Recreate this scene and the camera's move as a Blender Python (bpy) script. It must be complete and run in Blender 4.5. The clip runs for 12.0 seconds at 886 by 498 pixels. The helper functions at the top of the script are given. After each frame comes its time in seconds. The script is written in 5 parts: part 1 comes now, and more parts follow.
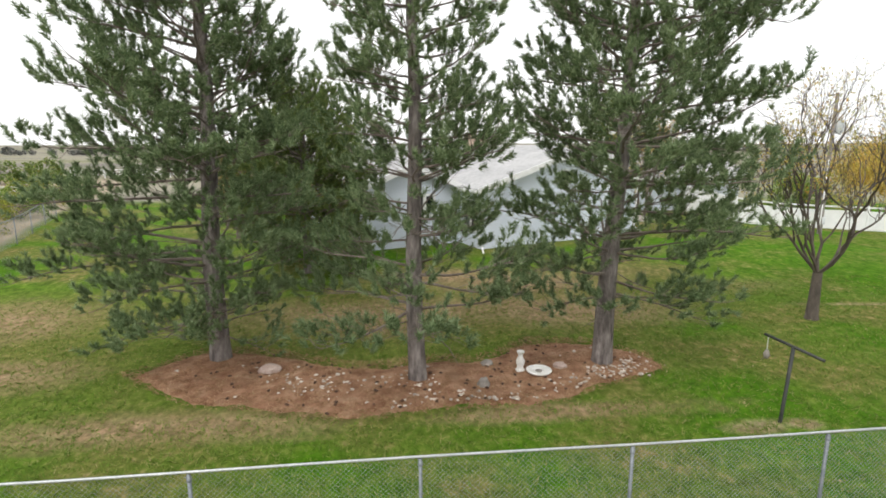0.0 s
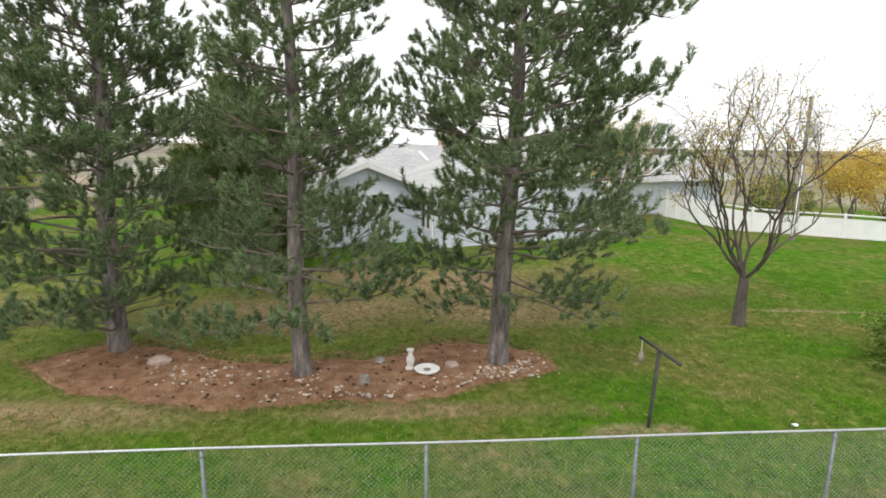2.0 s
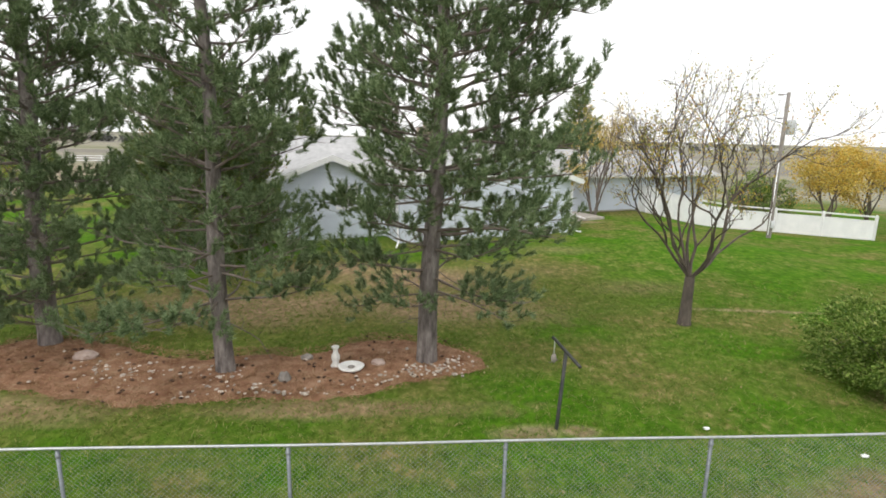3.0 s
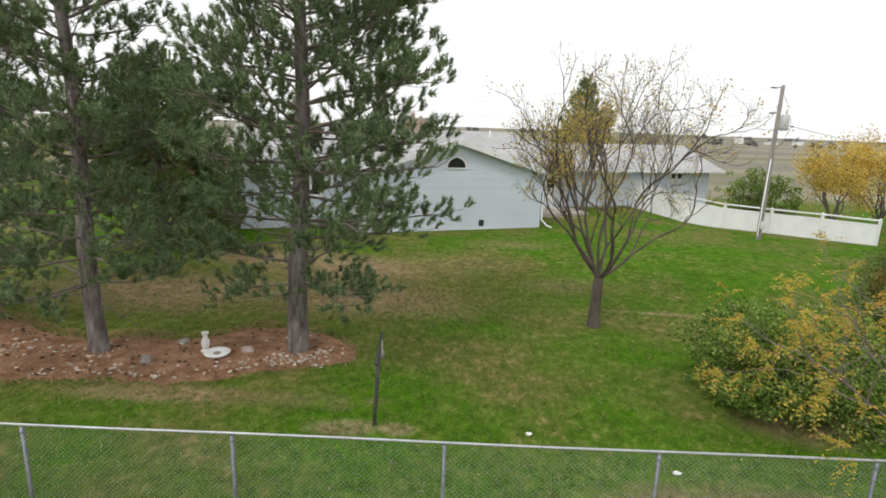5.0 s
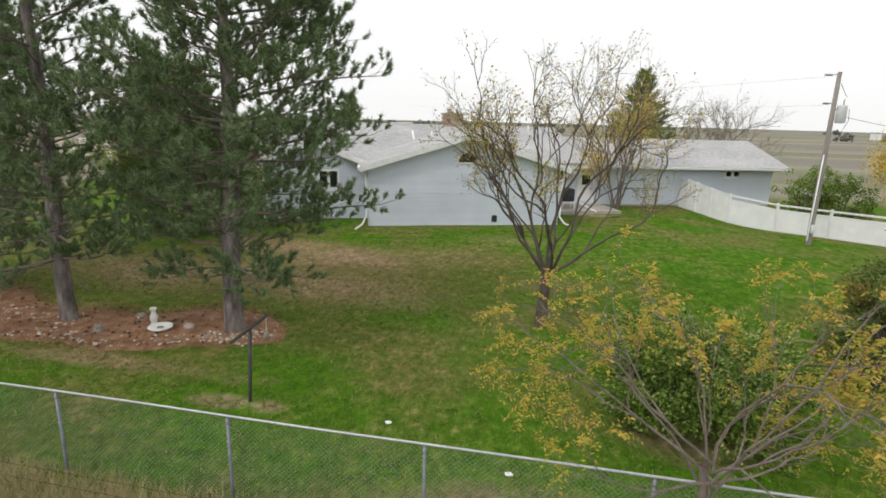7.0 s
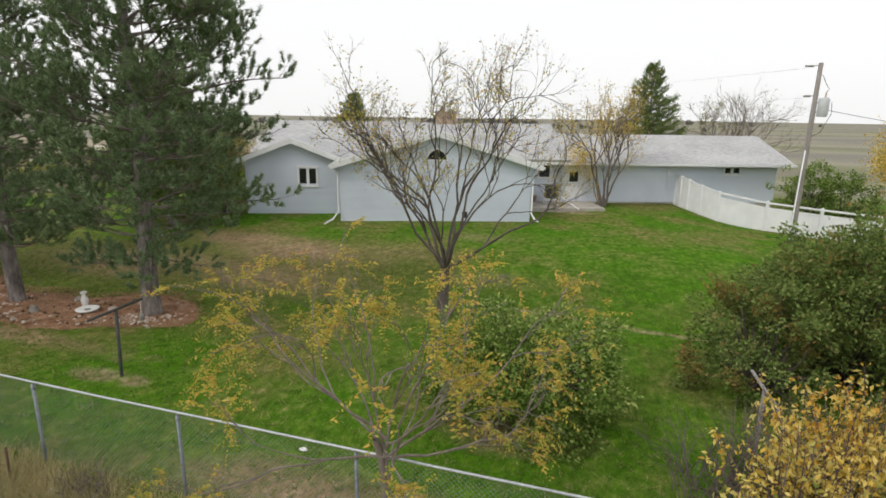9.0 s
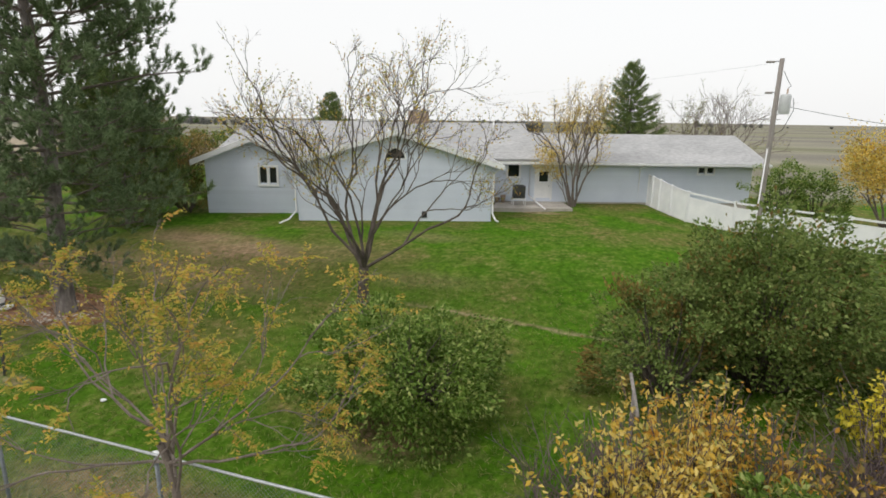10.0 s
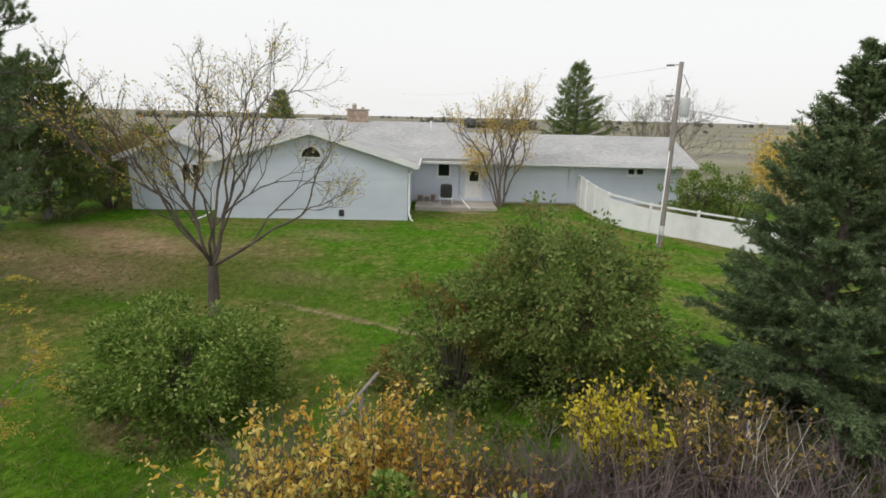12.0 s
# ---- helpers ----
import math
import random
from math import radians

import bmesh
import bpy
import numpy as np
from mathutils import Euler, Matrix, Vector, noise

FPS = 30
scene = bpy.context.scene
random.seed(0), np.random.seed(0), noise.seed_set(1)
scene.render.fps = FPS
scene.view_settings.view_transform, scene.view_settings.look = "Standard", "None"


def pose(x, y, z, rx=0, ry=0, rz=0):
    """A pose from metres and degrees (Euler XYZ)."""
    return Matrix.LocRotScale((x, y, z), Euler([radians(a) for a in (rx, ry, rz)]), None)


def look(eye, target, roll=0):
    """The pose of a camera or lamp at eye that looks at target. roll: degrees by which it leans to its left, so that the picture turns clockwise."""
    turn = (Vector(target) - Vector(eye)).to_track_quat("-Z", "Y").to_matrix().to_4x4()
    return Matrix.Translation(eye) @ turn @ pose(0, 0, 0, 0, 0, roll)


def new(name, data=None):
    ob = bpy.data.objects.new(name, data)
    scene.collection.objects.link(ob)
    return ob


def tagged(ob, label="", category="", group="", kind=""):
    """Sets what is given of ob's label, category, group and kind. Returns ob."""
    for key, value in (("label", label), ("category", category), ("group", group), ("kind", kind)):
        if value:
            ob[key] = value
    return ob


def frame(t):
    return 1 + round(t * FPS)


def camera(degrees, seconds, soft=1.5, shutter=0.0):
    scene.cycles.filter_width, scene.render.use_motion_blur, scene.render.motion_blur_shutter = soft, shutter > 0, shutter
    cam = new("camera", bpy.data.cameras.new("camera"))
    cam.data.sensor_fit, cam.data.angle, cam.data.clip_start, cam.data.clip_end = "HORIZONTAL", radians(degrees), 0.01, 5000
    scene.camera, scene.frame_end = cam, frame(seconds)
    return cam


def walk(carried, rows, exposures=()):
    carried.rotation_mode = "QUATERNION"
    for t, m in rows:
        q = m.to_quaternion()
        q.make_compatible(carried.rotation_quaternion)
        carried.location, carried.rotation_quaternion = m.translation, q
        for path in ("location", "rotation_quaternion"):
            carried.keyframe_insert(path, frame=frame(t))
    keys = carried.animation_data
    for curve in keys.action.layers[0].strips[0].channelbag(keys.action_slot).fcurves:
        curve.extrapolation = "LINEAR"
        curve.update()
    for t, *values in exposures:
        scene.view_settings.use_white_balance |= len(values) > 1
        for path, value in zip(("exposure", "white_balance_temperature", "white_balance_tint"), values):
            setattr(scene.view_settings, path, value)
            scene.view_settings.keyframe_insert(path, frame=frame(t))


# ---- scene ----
# ---- camera ----
cam = camera(78.48, 12.0, soft=1.7)
ROWS = [
    (0.0, (-0.381, 0.787, 5.333), (0.675, 10.545, 3.420), -0.11),
    (0.5, (0.207, 0.749, 5.282), (1.234, 10.517, 3.402), 0.09),
    (1.0, (0.897, 0.709, 5.236), (1.862, 10.490, 3.392), 0.31),
    (1.5, (1.690, 0.658, 5.195), (2.542, 10.447, 3.336), 0.70),
    (2.0, (2.486, 0.618, 5.196), (3.278, 10.408, 3.317), 0.71),
    (2.5, (3.333, 0.621, 5.266), (4.095, 10.397, 3.305), 1.08),
    (3.0, (4.290, 0.621, 5.316), (5.003, 10.390, 3.298), 1.17),
    (5.0, (8.449, 0.630, 5.468), (8.302, 10.383, 3.261), 1.94),
    (5.5, (9.496, 0.661, 5.434), (8.883, 10.395, 3.225), 1.74),
    (6.0, (10.545, 0.784, 5.457), (9.484, 10.468, 3.202), 1.90),
    (6.5, (11.590, 0.892, 5.473), (10.108, 10.513, 3.182), 1.81),
    (8.5, (15.879, 1.247, 5.477), (13.088, 10.562, 3.145), 0.85),
    (9.0, (16.950, 1.502, 5.571), (14.056, 10.778, 3.206), 0.88),
    (9.5, (18.113, 1.966, 5.560), (15.107, 11.205, 3.195), 0.75),
    (10.0, (19.156, 2.629, 5.393), (16.110, 11.866, 3.070), 0.84),
    (10.5, (20.149, 3.119, 5.324), (17.102, 12.355, 2.994), 1.24),
    (11.0, (21.164, 3.404, 5.341), (18.112, 12.640, 3.022), 1.28),
    (11.5, (22.194, 3.611, 5.454), (19.133, 12.835, 3.100), 1.56),
    (12.0, (23.250, 3.772, 5.605), (20.187, 12.992, 3.232), 1.40),
]
walk(cam, [(t, look(eye, target, roll)) for t, eye, target, roll in ROWS],
     [(0.0, 0.3), (3.0, 0.24), (5.5, -0.06), (9.0, -0.12), (12.0, -0.21)])

# ---- world and light: a bright overcast autumn day ----
SUN_ELEV, SUN_AZ = 48.0, 215.0          # azimuth clockwise from +y
world = bpy.data.worlds.new("overcast_sky")
scene.world = world
world.use_nodes = True
wn, wl = world.node_tree.nodes, world.node_tree.links
sky = wn.new("ShaderNodeTexSky")
sky.sky_type, sky.sun_disc = "NISHITA", False
sky.sun_elevation, sky.sun_rotation = radians(SUN_ELEV), radians(SUN_AZ)
sky.air_density, sky.dust_density = 1.0, 4.0
hsv = wn.new("ShaderNodeHueSaturation")
hsv.inputs["Saturation"].default_value, hsv.inputs["Value"].default_value = 0.5, 0.10
cloud = wn.new("ShaderNodeMix")
cloud.data_type, cloud.inputs[0].default_value = "RGBA", 0.82
cloud.inputs[7].default_value = (0.985, 0.985, 0.98, 1)
wl.new(sky.outputs[0], hsv.inputs["Color"])
wl.new(hsv.outputs[0], cloud.inputs[6])
wl.new(cloud.outputs[2], wn["Background"].inputs[0])
wn["Background"].inputs[1].default_value = 1.25
sun = new("sun", bpy.data.lights.new("sun", "SUN"))
sun.data.energy, sun.data.angle, sun.data.color = 1.2, radians(14), (1.0, 0.96, 0.9)
el, az = radians(SUN_ELEV), radians(SUN_AZ)
sun.matrix_world = look((0, 0, 40), (-math.sin(az) * math.cos(el), -math.cos(az) * math.cos(el), 40 - math.sin(el)))


# ---- materials ----
def nodes_of(name):
    m = bpy.data.materials.new(name)
    m.use_nodes = True
    return m, m.node_tree.nodes, m.node_tree.links, m.node_tree.nodes["Principled BSDF"]


def noise_node(n, l, scale, detail=4.0, coord=None, stretch=None):
    tex = n.new("ShaderNodeTexNoise")
    tex.inputs["Scale"].default_value, tex.inputs["Detail"].default_value = scale, detail
    if coord is None:
        coord = n.new("ShaderNodeTexCoord").outputs["Object"]
    if stretch:
        mp = n.new("ShaderNodeMapping")
        mp.inputs["Scale"].default_value = stretch
        l.new(coord, mp.inputs[0])
        coord = mp.outputs[0]
    l.new(coord, tex.inputs["Vector"])
    return tex.outputs["Fac"]


def ramp_node(n, l, fac, stops):
    r = n.new("ShaderNodeValToRGB")
    while len(r.color_ramp.elements) < len(stops):
        r.color_ramp.elements.new(0.5)
    for e, (p, c) in zip(r.color_ramp.elements, stops):
        e.position, e.color = p, (*c, 1)
    l.new(fac, r.inputs[0])
    return r.outputs[0]


def mix_node(n, l, fac, a, b, mode="MIX"):
    m = n.new("ShaderNodeMix")
    m.data_type, m.blend_type = "RGBA", mode
    for sock, v in ((m.inputs[0], fac), (m.inputs[6], a), (m.inputs[7], b)):
        if isinstance(v, (int, float)):
            sock.default_value = v
        elif isinstance(v, tuple):
            sock.default_value = (*v, 1)
        else:
            l.new(v, sock)
    return m.outputs[2]


def math_node(n, l, op, a, b=0.0, clamp=False):
    m = n.new("ShaderNodeMath")
    m.operation, m.use_clamp = op, clamp
    for sock, v in ((m.inputs[0], a), (m.inputs[1], b)):
        if isinstance(v, (int, float)):
            sock.default_value = v
        else:
            l.new(v, sock)
    return m.outputs[0]


def surface(name, stops, scale=6.0, fine=60.0, rough=0.8, bump=0.3, depth=0.01, metal=0.0, stretch=None, per_piece=0.0, spec=0.5, grain_mix=0.8):
    """A worn surface: a ramp over coarse noise, grain on top, a bump from the grain."""
    m, n, l, bsdf = nodes_of(name)
    big = noise_node(n, l, scale, 5, stretch=stretch)
    small = noise_node(n, l, fine, 3, stretch=stretch)
    col = ramp_node(n, l, big, stops)
    grain = ramp_node(n, l, small, [(0.3, (0.72, 0.72, 0.72)), (0.7, (1.15, 1.15, 1.15))])
    col = mix_node(n, l, grain_mix, col, grain, "MULTIPLY")
    if per_piece:
        info = n.new("ShaderNodeObjectInfo")
        v = ramp_node(n, l, info.outputs["Random"], [(0, (1 - per_piece,) * 3), (1, (1 + per_piece,) * 3)])
        col = mix_node(n, l, 1.0, col, v, "MULTIPLY")
    l.new(col, bsdf.inputs["Base Color"])
    b = n.new("ShaderNodeBump")
    b.inputs["Strength"].default_value, b.inputs["Distance"].default_value = bump, depth
    l.new(small, b.inputs["Height"])
    l.new(b.outputs[0], bsdf.inputs["Normal"])
    bsdf.inputs["Roughness"].default_value, bsdf.inputs["Metallic"].default_value = rough, metal
    bsdf.inputs["Specular IOR Level"].default_value = spec
    return m


def foliage(name, stops, translucent=0.25, rough=0.6):
    """Leaves: each leaf (island) draws its own tone, with some light through it."""
    m, n, l, bsdf = nodes_of(name)
    geo = n.new("ShaderNodeNewGeometry")
    col = ramp_node(n, l, geo.outputs["Random Per Island"], stops)
    patch = noise_node(n, l, 1.3, 2)
    col = mix_node(n, l, 0.7, col, ramp_node(n, l, patch, [(0.3, (0.75, 0.8, 0.7)), (0.7, (1.2, 1.15, 1.1))]), "MULTIPLY")
    l.new(col, bsdf.inputs["Base Color"])
    bsdf.inputs["Roughness"].default_value = rough
    bsdf.inputs["Specular IOR Level"].default_value = 0.15
    tr = n.new("ShaderNodeBsdfTranslucent")
    l.new(col, tr.inputs["Color"])
    mx = n.new("ShaderNodeMixShader")
    mx.inputs[0].default_value = translucent
    l.new(bsdf.outputs[0], mx.inputs[1])
    l.new(tr.outputs[0], mx.inputs[2])
    l.new(mx.outputs[0], n["Material Output"].inputs[0])
    return m


def ground_material():
    m, n, l, bsdf = nodes_of("lawn_and_fields")
    pos = n.new("ShaderNodeNewGeometry").outputs["Position"]
    sep = n.new("ShaderNodeSeparateXYZ")
    l.new(pos, sep.inputs[0])
    X, Y = sep.outputs[0], sep.outputs[1]
    n1 = noise_node(n, l, 0.35, 6, pos)
    n2 = noise_node(n, l, 2.3, 5, pos)
    n3 = noise_node(n, l, 22.0, 3, pos)
    wob = math_node(n, l, "MULTIPLY", math_node(n, l, "SUBTRACT", n2, 0.5), 1.1)
    wob2 = math_node(n, l, "MULTIPLY", math_node(n, l, "SUBTRACT", n1, 0.5), 1.3)

    def blob(cx, cy, rx, ry, soft=0.7):
        a = math_node(n, l, "DIVIDE", math_node(n, l, "SUBTRACT", X, cx), rx)
        b = math_node(n, l, "DIVIDE", math_node(n, l, "SUBTRACT", Y, cy), ry)
        d = math_node(n, l, "SQRT", math_node(n, l, "ADD", math_node(n, l, "MULTIPLY", a, a), math_node(n, l, "MULTIPLY", b, b)))
        d = math_node(n, l, "ADD", math_node(n, l, "ADD", d, wob), wob2)
        return math_node(n, l, "DIVIDE", math_node(n, l, "SUBTRACT", 1.0, d), soft, True)

    def step(v, lo, hi):
        return math_node(n, l, "DIVIDE", math_node(n, l, "SUBTRACT", v, lo), hi - lo, True)

    def most(items):
        out = items[0]
        for i in items[1:]:
            out = math_node(n, l, "MAXIMUM", out, i)
        return out

    lush = ramp_node(n, l, n2, [(0.3, (0.046, 0.118, 0.006)), (0.5, (0.064, 0.158, 0.008)), (0.72, (0.10, 0.185, 0.015))])
    tired = ramp_node(n, l, n2, [(0.3, (0.095, 0.125, 0.024)), (0.55, (0.15, 0.155, 0.042)), (0.75, (0.25, 0.195, 0.09))])
    dry = ramp_node(n, l, n2, [(0.25, (0.17, 0.14, 0.06)), (0.5, (0.29, 0.205, 0.12)), (0.8, (0.4, 0.3, 0.19))])
    soil = ramp_node(n, l, n2, [(0.3, (0.24, 0.17, 0.1)), (0.7, (0.4, 0.31, 0.21))])
    vivid = most([blob(19, 22, 9.5, 9.5, 0.8), blob(12, 9.0, 13.0, 1.9, 0.6)])
    weak = math_node(n, l, "MULTIPLY", step(n1, 0.40, 0.62), math_node(n, l, "SUBTRACT", 1.0, math_node(n, l, "MULTIPLY", vivid, 0.75)))
    col = mix_node(n, l, weak, lush, tired)
    worn = most([blob(-1.0, 16.8, 9.5, 4.6, 0.9), blob(-11.5, 15.5, 8.0, 7.0, 0.9), blob(6.5, 19.0, 8.0, 4.2, 0.9)])
    col = mix_node(n, l, math_node(n, l, "MULTIPLY", worn, 0.95), col, tired)
    patches = most([blob(-12.4, 18, 4.4, 2.2), blob(-10, 13.7, 3.4, 1.3), blob(-0.2, 17.4, 6.4, 2.5), blob(4.7, 20.2, 4.8, 1.9),
                    blob(5.6, 17.2, 4.4, 2.3), blob(1.5, 21.3, 3.6, 1.5),
                    blob(-4.5, 10.8, 5.0, 0.9), blob(13, 7.7, 3.0, 0.8), blob(15.5, 10.4, 1.7, 0.8), blob(-13.5, 11, 3.0, 1.6), blob(3.0, 10.6, 3.5, 0.5)])
    col = mix_node(n, l, math_node(n, l, "MULTIPLY", patches, 0.92), col, dry)
    faint = most([blob(11, 24.5, 2.6, 1.0, 1.2), blob(13, 19.3, 2.6, 1.0, 1.2), blob(9.0, 21.5, 3.5, 1.4, 1.2)])
    col = mix_node(n, l, math_node(n, l, "MULTIPLY", faint, 0.55), col, dry)
    bare = most([blob(6.6, 9.6, 0.8, 0.3, 0.7), blob(9.3, 6.2, 2.8, 0.9, 0.6), blob(7.6, 9.6, 0.5, 0.25, 0.7), blob(15.0, 32.2, 1.8, 0.5, 0.6)])
    line = math_node(n, l, "ADD", math_node(n, l, "SUBTRACT", Y, 16.9), math_node(n, l, "MULTIPLY", math_node(n, l, "SUBTRACT", X, 14.0), 0.13))
    track = math_node(n, l, "DIVIDE", math_node(n, l, "SUBTRACT", 0.2, math_node(n, l, "ABSOLUTE", math_node(n, l, "ADD", line, math_node(n, l, "MULTIPLY", wob, 0.5)))), 0.2, True)
    track = math_node(n, l, "MULTIPLY", track, math_node(n, l, "MULTIPLY", step(X, 12.6, 14.5), step(math_node(n, l, "MULTIPLY", X, -1.0), -22.0, -20.0)))
    col = mix_node(n, l, math_node(n, l, "MULTIPLY", most([bare, track]), 0.75), col, soil)
    tuft = noise_node(n, l, 7.0, 4, pos, (1.0, 0.6, 1.0))
    col = mix_node(n, l, 0.85, col, ramp_node(n, l, tuft, [(0.3, (0.62, 0.68, 0.6)), (0.5, (1.0, 1.0, 1.0)), (0.72, (1.5, 1.35, 1.5))]), "MULTIPLY")
    straw = math_node(n, l, "MULTIPLY", step(tuft, 0.56, 0.7), step(n1, 0.4, 0.6))
    col = mix_node(n, l, math_node(n, l, "MULTIPLY", straw, 0.5), col, dry)
    # rough dry grass on the near side of the wire fence
    near = step(math_node(n, l, "ADD", math_node(n, l, "MULTIPLY", Y, -1.0), math_node(n, l, "MULTIPLY", wob, 0.8)), -6.6, -6.0)
    rough_grass = mix_node(n, l, n1, tired, dry)
    col = mix_node(n, l, math_node(n, l, "MULTIPLY", near, 0.75), col, rough_grass)
    # farmland round the yard
    fld = n.new("ShaderNodeMapping")
    fld.inputs["Scale"].default_value = (0.004, 0.02, 0.0)
    l.new(pos, fld.inputs[0])
    strips = noise_node(n, l, 1.0, 2, fld.outputs[0])
    # strip colours are greyed and paled to carry the distance haze
    field = ramp_node(n, l, strips, [(0.34, (0.19, 0.175, 0.155)), (0.46, (0.24, 0.225, 0.185)), (0.52, (0.3, 0.285, 0.215)), (0.58, (0.2, 0.205, 0.12)), (0.66, (0.23, 0.205, 0.18))])
    sandy = step(math_node(n, l, "MULTIPLY", math_node(n, l, "ADD", X, math_node(n, l, "MULTIPLY", Y, 0.326)), -1.0), 9.2, 10.0)
    field = mix_node(n, l, math_node(n, l, "MULTIPLY", sandy, step(math_node(n, l, "MULTIPLY", Y, -1.0), -95.0, -85.0)), field,
                     ramp_node(n, l, n1, [(0.3, (0.3, 0.25, 0.18)), (0.7, (0.42, 0.36, 0.27))]))
    away = most([step(Y, 46.0, 52.0), sandy, step(X, 42.0, 46.0)])
    col = mix_node(n, l, away, col, field)
    grain = ramp_node(n, l, n3, [(0.25, (0.6, 0.6, 0.6)), (0.75, (1.3, 1.3, 1.3))])
    col = mix_node(n, l, 0.75, col, grain, "MULTIPLY")
    l.new(col, bsdf.inputs["Base Color"])
    bsdf.inputs["Roughness"].default_value = 0.95
    bsdf.inputs["Specular IOR Level"].default_value = 0.04
    b = n.new("ShaderNodeBump")
    b.inputs["Strength"].default_value, b.inputs["Distance"].default_value = 0.6, 0.05
    l.new(n3, b.inputs["Height"])
    l.new(b.outputs[0], bsdf.inputs["Normal"])
    return m


M_GROUND = ground_material()
M_MULCH = surface("needle_mulch", [(0.3, (0.2, 0.1, 0.058)), (0.5, (0.33, 0.185, 0.115)), (0.75, (0.45, 0.3, 0.2))], 3.0, 45, 0.95, 0.9, 0.03, spec=0.1)
M_STONE = surface("pale_stone", [(0.3, (0.42, 0.36, 0.3)), (0.7, (0.68, 0.61, 0.54))], 9, 60, 0.85, 0.5, 0.01, per_piece=0.35)
M_BOULDER = surface("pink_granite", [(0.3, (0.36, 0.26, 0.22)), (0.7, (0.52, 0.42, 0.37))], 5, 70, 0.85, 0.6, 0.02)
M_GREYROCK = surface("grey_rock", [(0.3, (0.2, 0.18, 0.16)), (0.7, (0.34, 0.31, 0.28))], 5, 70, 0.85, 0.6, 0.02)
M_WHITE_STONE = surface("weathered_white_concrete", [(0.3, (0.66, 0.65, 0.62)), (0.7, (0.84, 0.83, 0.8))], 6, 90, 0.7, 0.2, 0.004)
M_BARK = surface("pine_bark", [(0.3, (0.085, 0.072, 0.068)), (0.5, (0.19, 0.165, 0.155)), (0.72, (0.33, 0.295, 0.28))], 7, 26, 0.95, 1.0, 0.05, stretch=(1, 1, 0.3))
M_TWIG = surface("grey_twig", [(0.3, (0.13, 0.105, 0.09)), (0.7, (0.24, 0.2, 0.175))], 5, 40, 0.9, 0.3, 0.01)
M_DARKBARK = surface("dark_bark", [(0.3, (0.065, 0.053, 0.045)), (0.7, (0.15, 0.122, 0.1))], 5, 30, 0.9, 0.7, 0.02, stretch=(1, 1, 0.3))
M_PALESTALK = surface("bleached_stalk", [(0.3, (0.42, 0.38, 0.33)), (0.7, (0.62, 0.58, 0.52))], 6, 40, 0.9, 0.2, 0.005)
M_BRAMBLE = surface("reddish_cane", [(0.3, (0.085, 0.062, 0.06)), (0.7, (0.19, 0.145, 0.14))], 3, 30, 0.9, 0.2, 0.005)
M_NEEDLE = foliage("pine_needles", [(0.0, (0.10, 0.155, 0.07)), (0.5, (0.18, 0.25, 0.125)), (1.0, (0.32, 0.40, 0.24))], 0.35)
M_NEEDLE_D = foliage("dense_conifer_needles", [(0.0, (0.09, 0.145, 0.05)), (0.5, (0.15, 0.22, 0.072)), (1.0, (0.26, 0.29, 0.1))], 0.2)
M_BLUESPRUCE = foliage("blue_spruce_needles", [(0.0, (0.06, 0.1, 0.046)), (0.5, (0.125, 0.18, 0.085)), (1.0, (0.235, 0.3, 0.155))], 0.12)
M_DEADNEEDLE = foliage("browned_needles", [(0.0, (0.2, 0.11, 0.06)), (0.6, (0.36, 0.22, 0.13)), (1.0, (0.5, 0.36, 0.24))], 0.2)
M_LEAF = foliage("shrub_leaves", [(0.0, (0.07, 0.125, 0.02)), (0.45, (0.135, 0.225, 0.038)), (0.8, (0.25, 0.35, 0.085)), (1.0, (0.42, 0.45, 0.17))], 0.3, 0.42)
M_LILAC = foliage("lilac_leaves", [(0.0, (0.09, 0.135, 0.035)), (0.5, (0.165, 0.235, 0.06)), (0.9, (0.27, 0.335, 0.11)), (1.0, (0.26, 0.17, 0.07))], 0.3, 0.5)
M_YELLOW = foliage("autumn_yellow_leaves", [(0.0, (0.45, 0.27, 0.04)), (0.3, (0.66, 0.46, 0.08)), (0.75, (0.78, 0.63, 0.23)), (1.0, (0.38, 0.38, 0.1))], 0.35)
M_ORANGE = foliage("autumn_orange_leaves", [(0.0, (0.4, 0.19, 0.035)), (0.5, (0.64, 0.38, 0.06)), (1.0, (0.76, 0.54, 0.14))], 0.35)
M_BRIGHT = foliage("lemon_yellow_leaves", [(0.0, (0.45, 0.38, 0.03)), (0.6, (0.66, 0.56, 0.05)), (1.0, (0.75, 0.66, 0.12))], 0.35)
M_LOCUST = foliage("locust_leaflets", [(0.0, (0.27, 0.31, 0.06)), (0.4, (0.47, 0.43, 0.08)), (0.7, (0.6, 0.44, 0.1)), (1.0, (0.58, 0.32, 0.1))], 0.4)
M_MIXED = foliage("turning_leaves", [(0.0, (0.12, 0.12, 0.035)), (0.4, (0.2, 0.17, 0.05)), (0.8, (0.3, 0.2, 0.07)), (1.0, (0.38, 0.26, 0.08))], 0.3)
M_LIME = foliage("lime_leaves", [(0.0, (0.13, 0.17, 0.03)), (0.6, (0.26, 0.28, 0.05)), (1.0, (0.42, 0.38, 0.07))], 0.3)
# far trees: bluish distance haze mixed into the leaf colour as grey
M_HAZYTREE = foliage("hazed_far_woods", [(0.0, (0.12, 0.125, 0.125)), (1.0, (0.2, 0.2, 0.19))], 0.1)
M_STRAW = foliage("dry_grass_blades", [(0.0, (0.34, 0.28, 0.14)), (0.6, (0.52, 0.44, 0.26)), (1.0, (0.24, 0.27, 0.09))], 0.3)
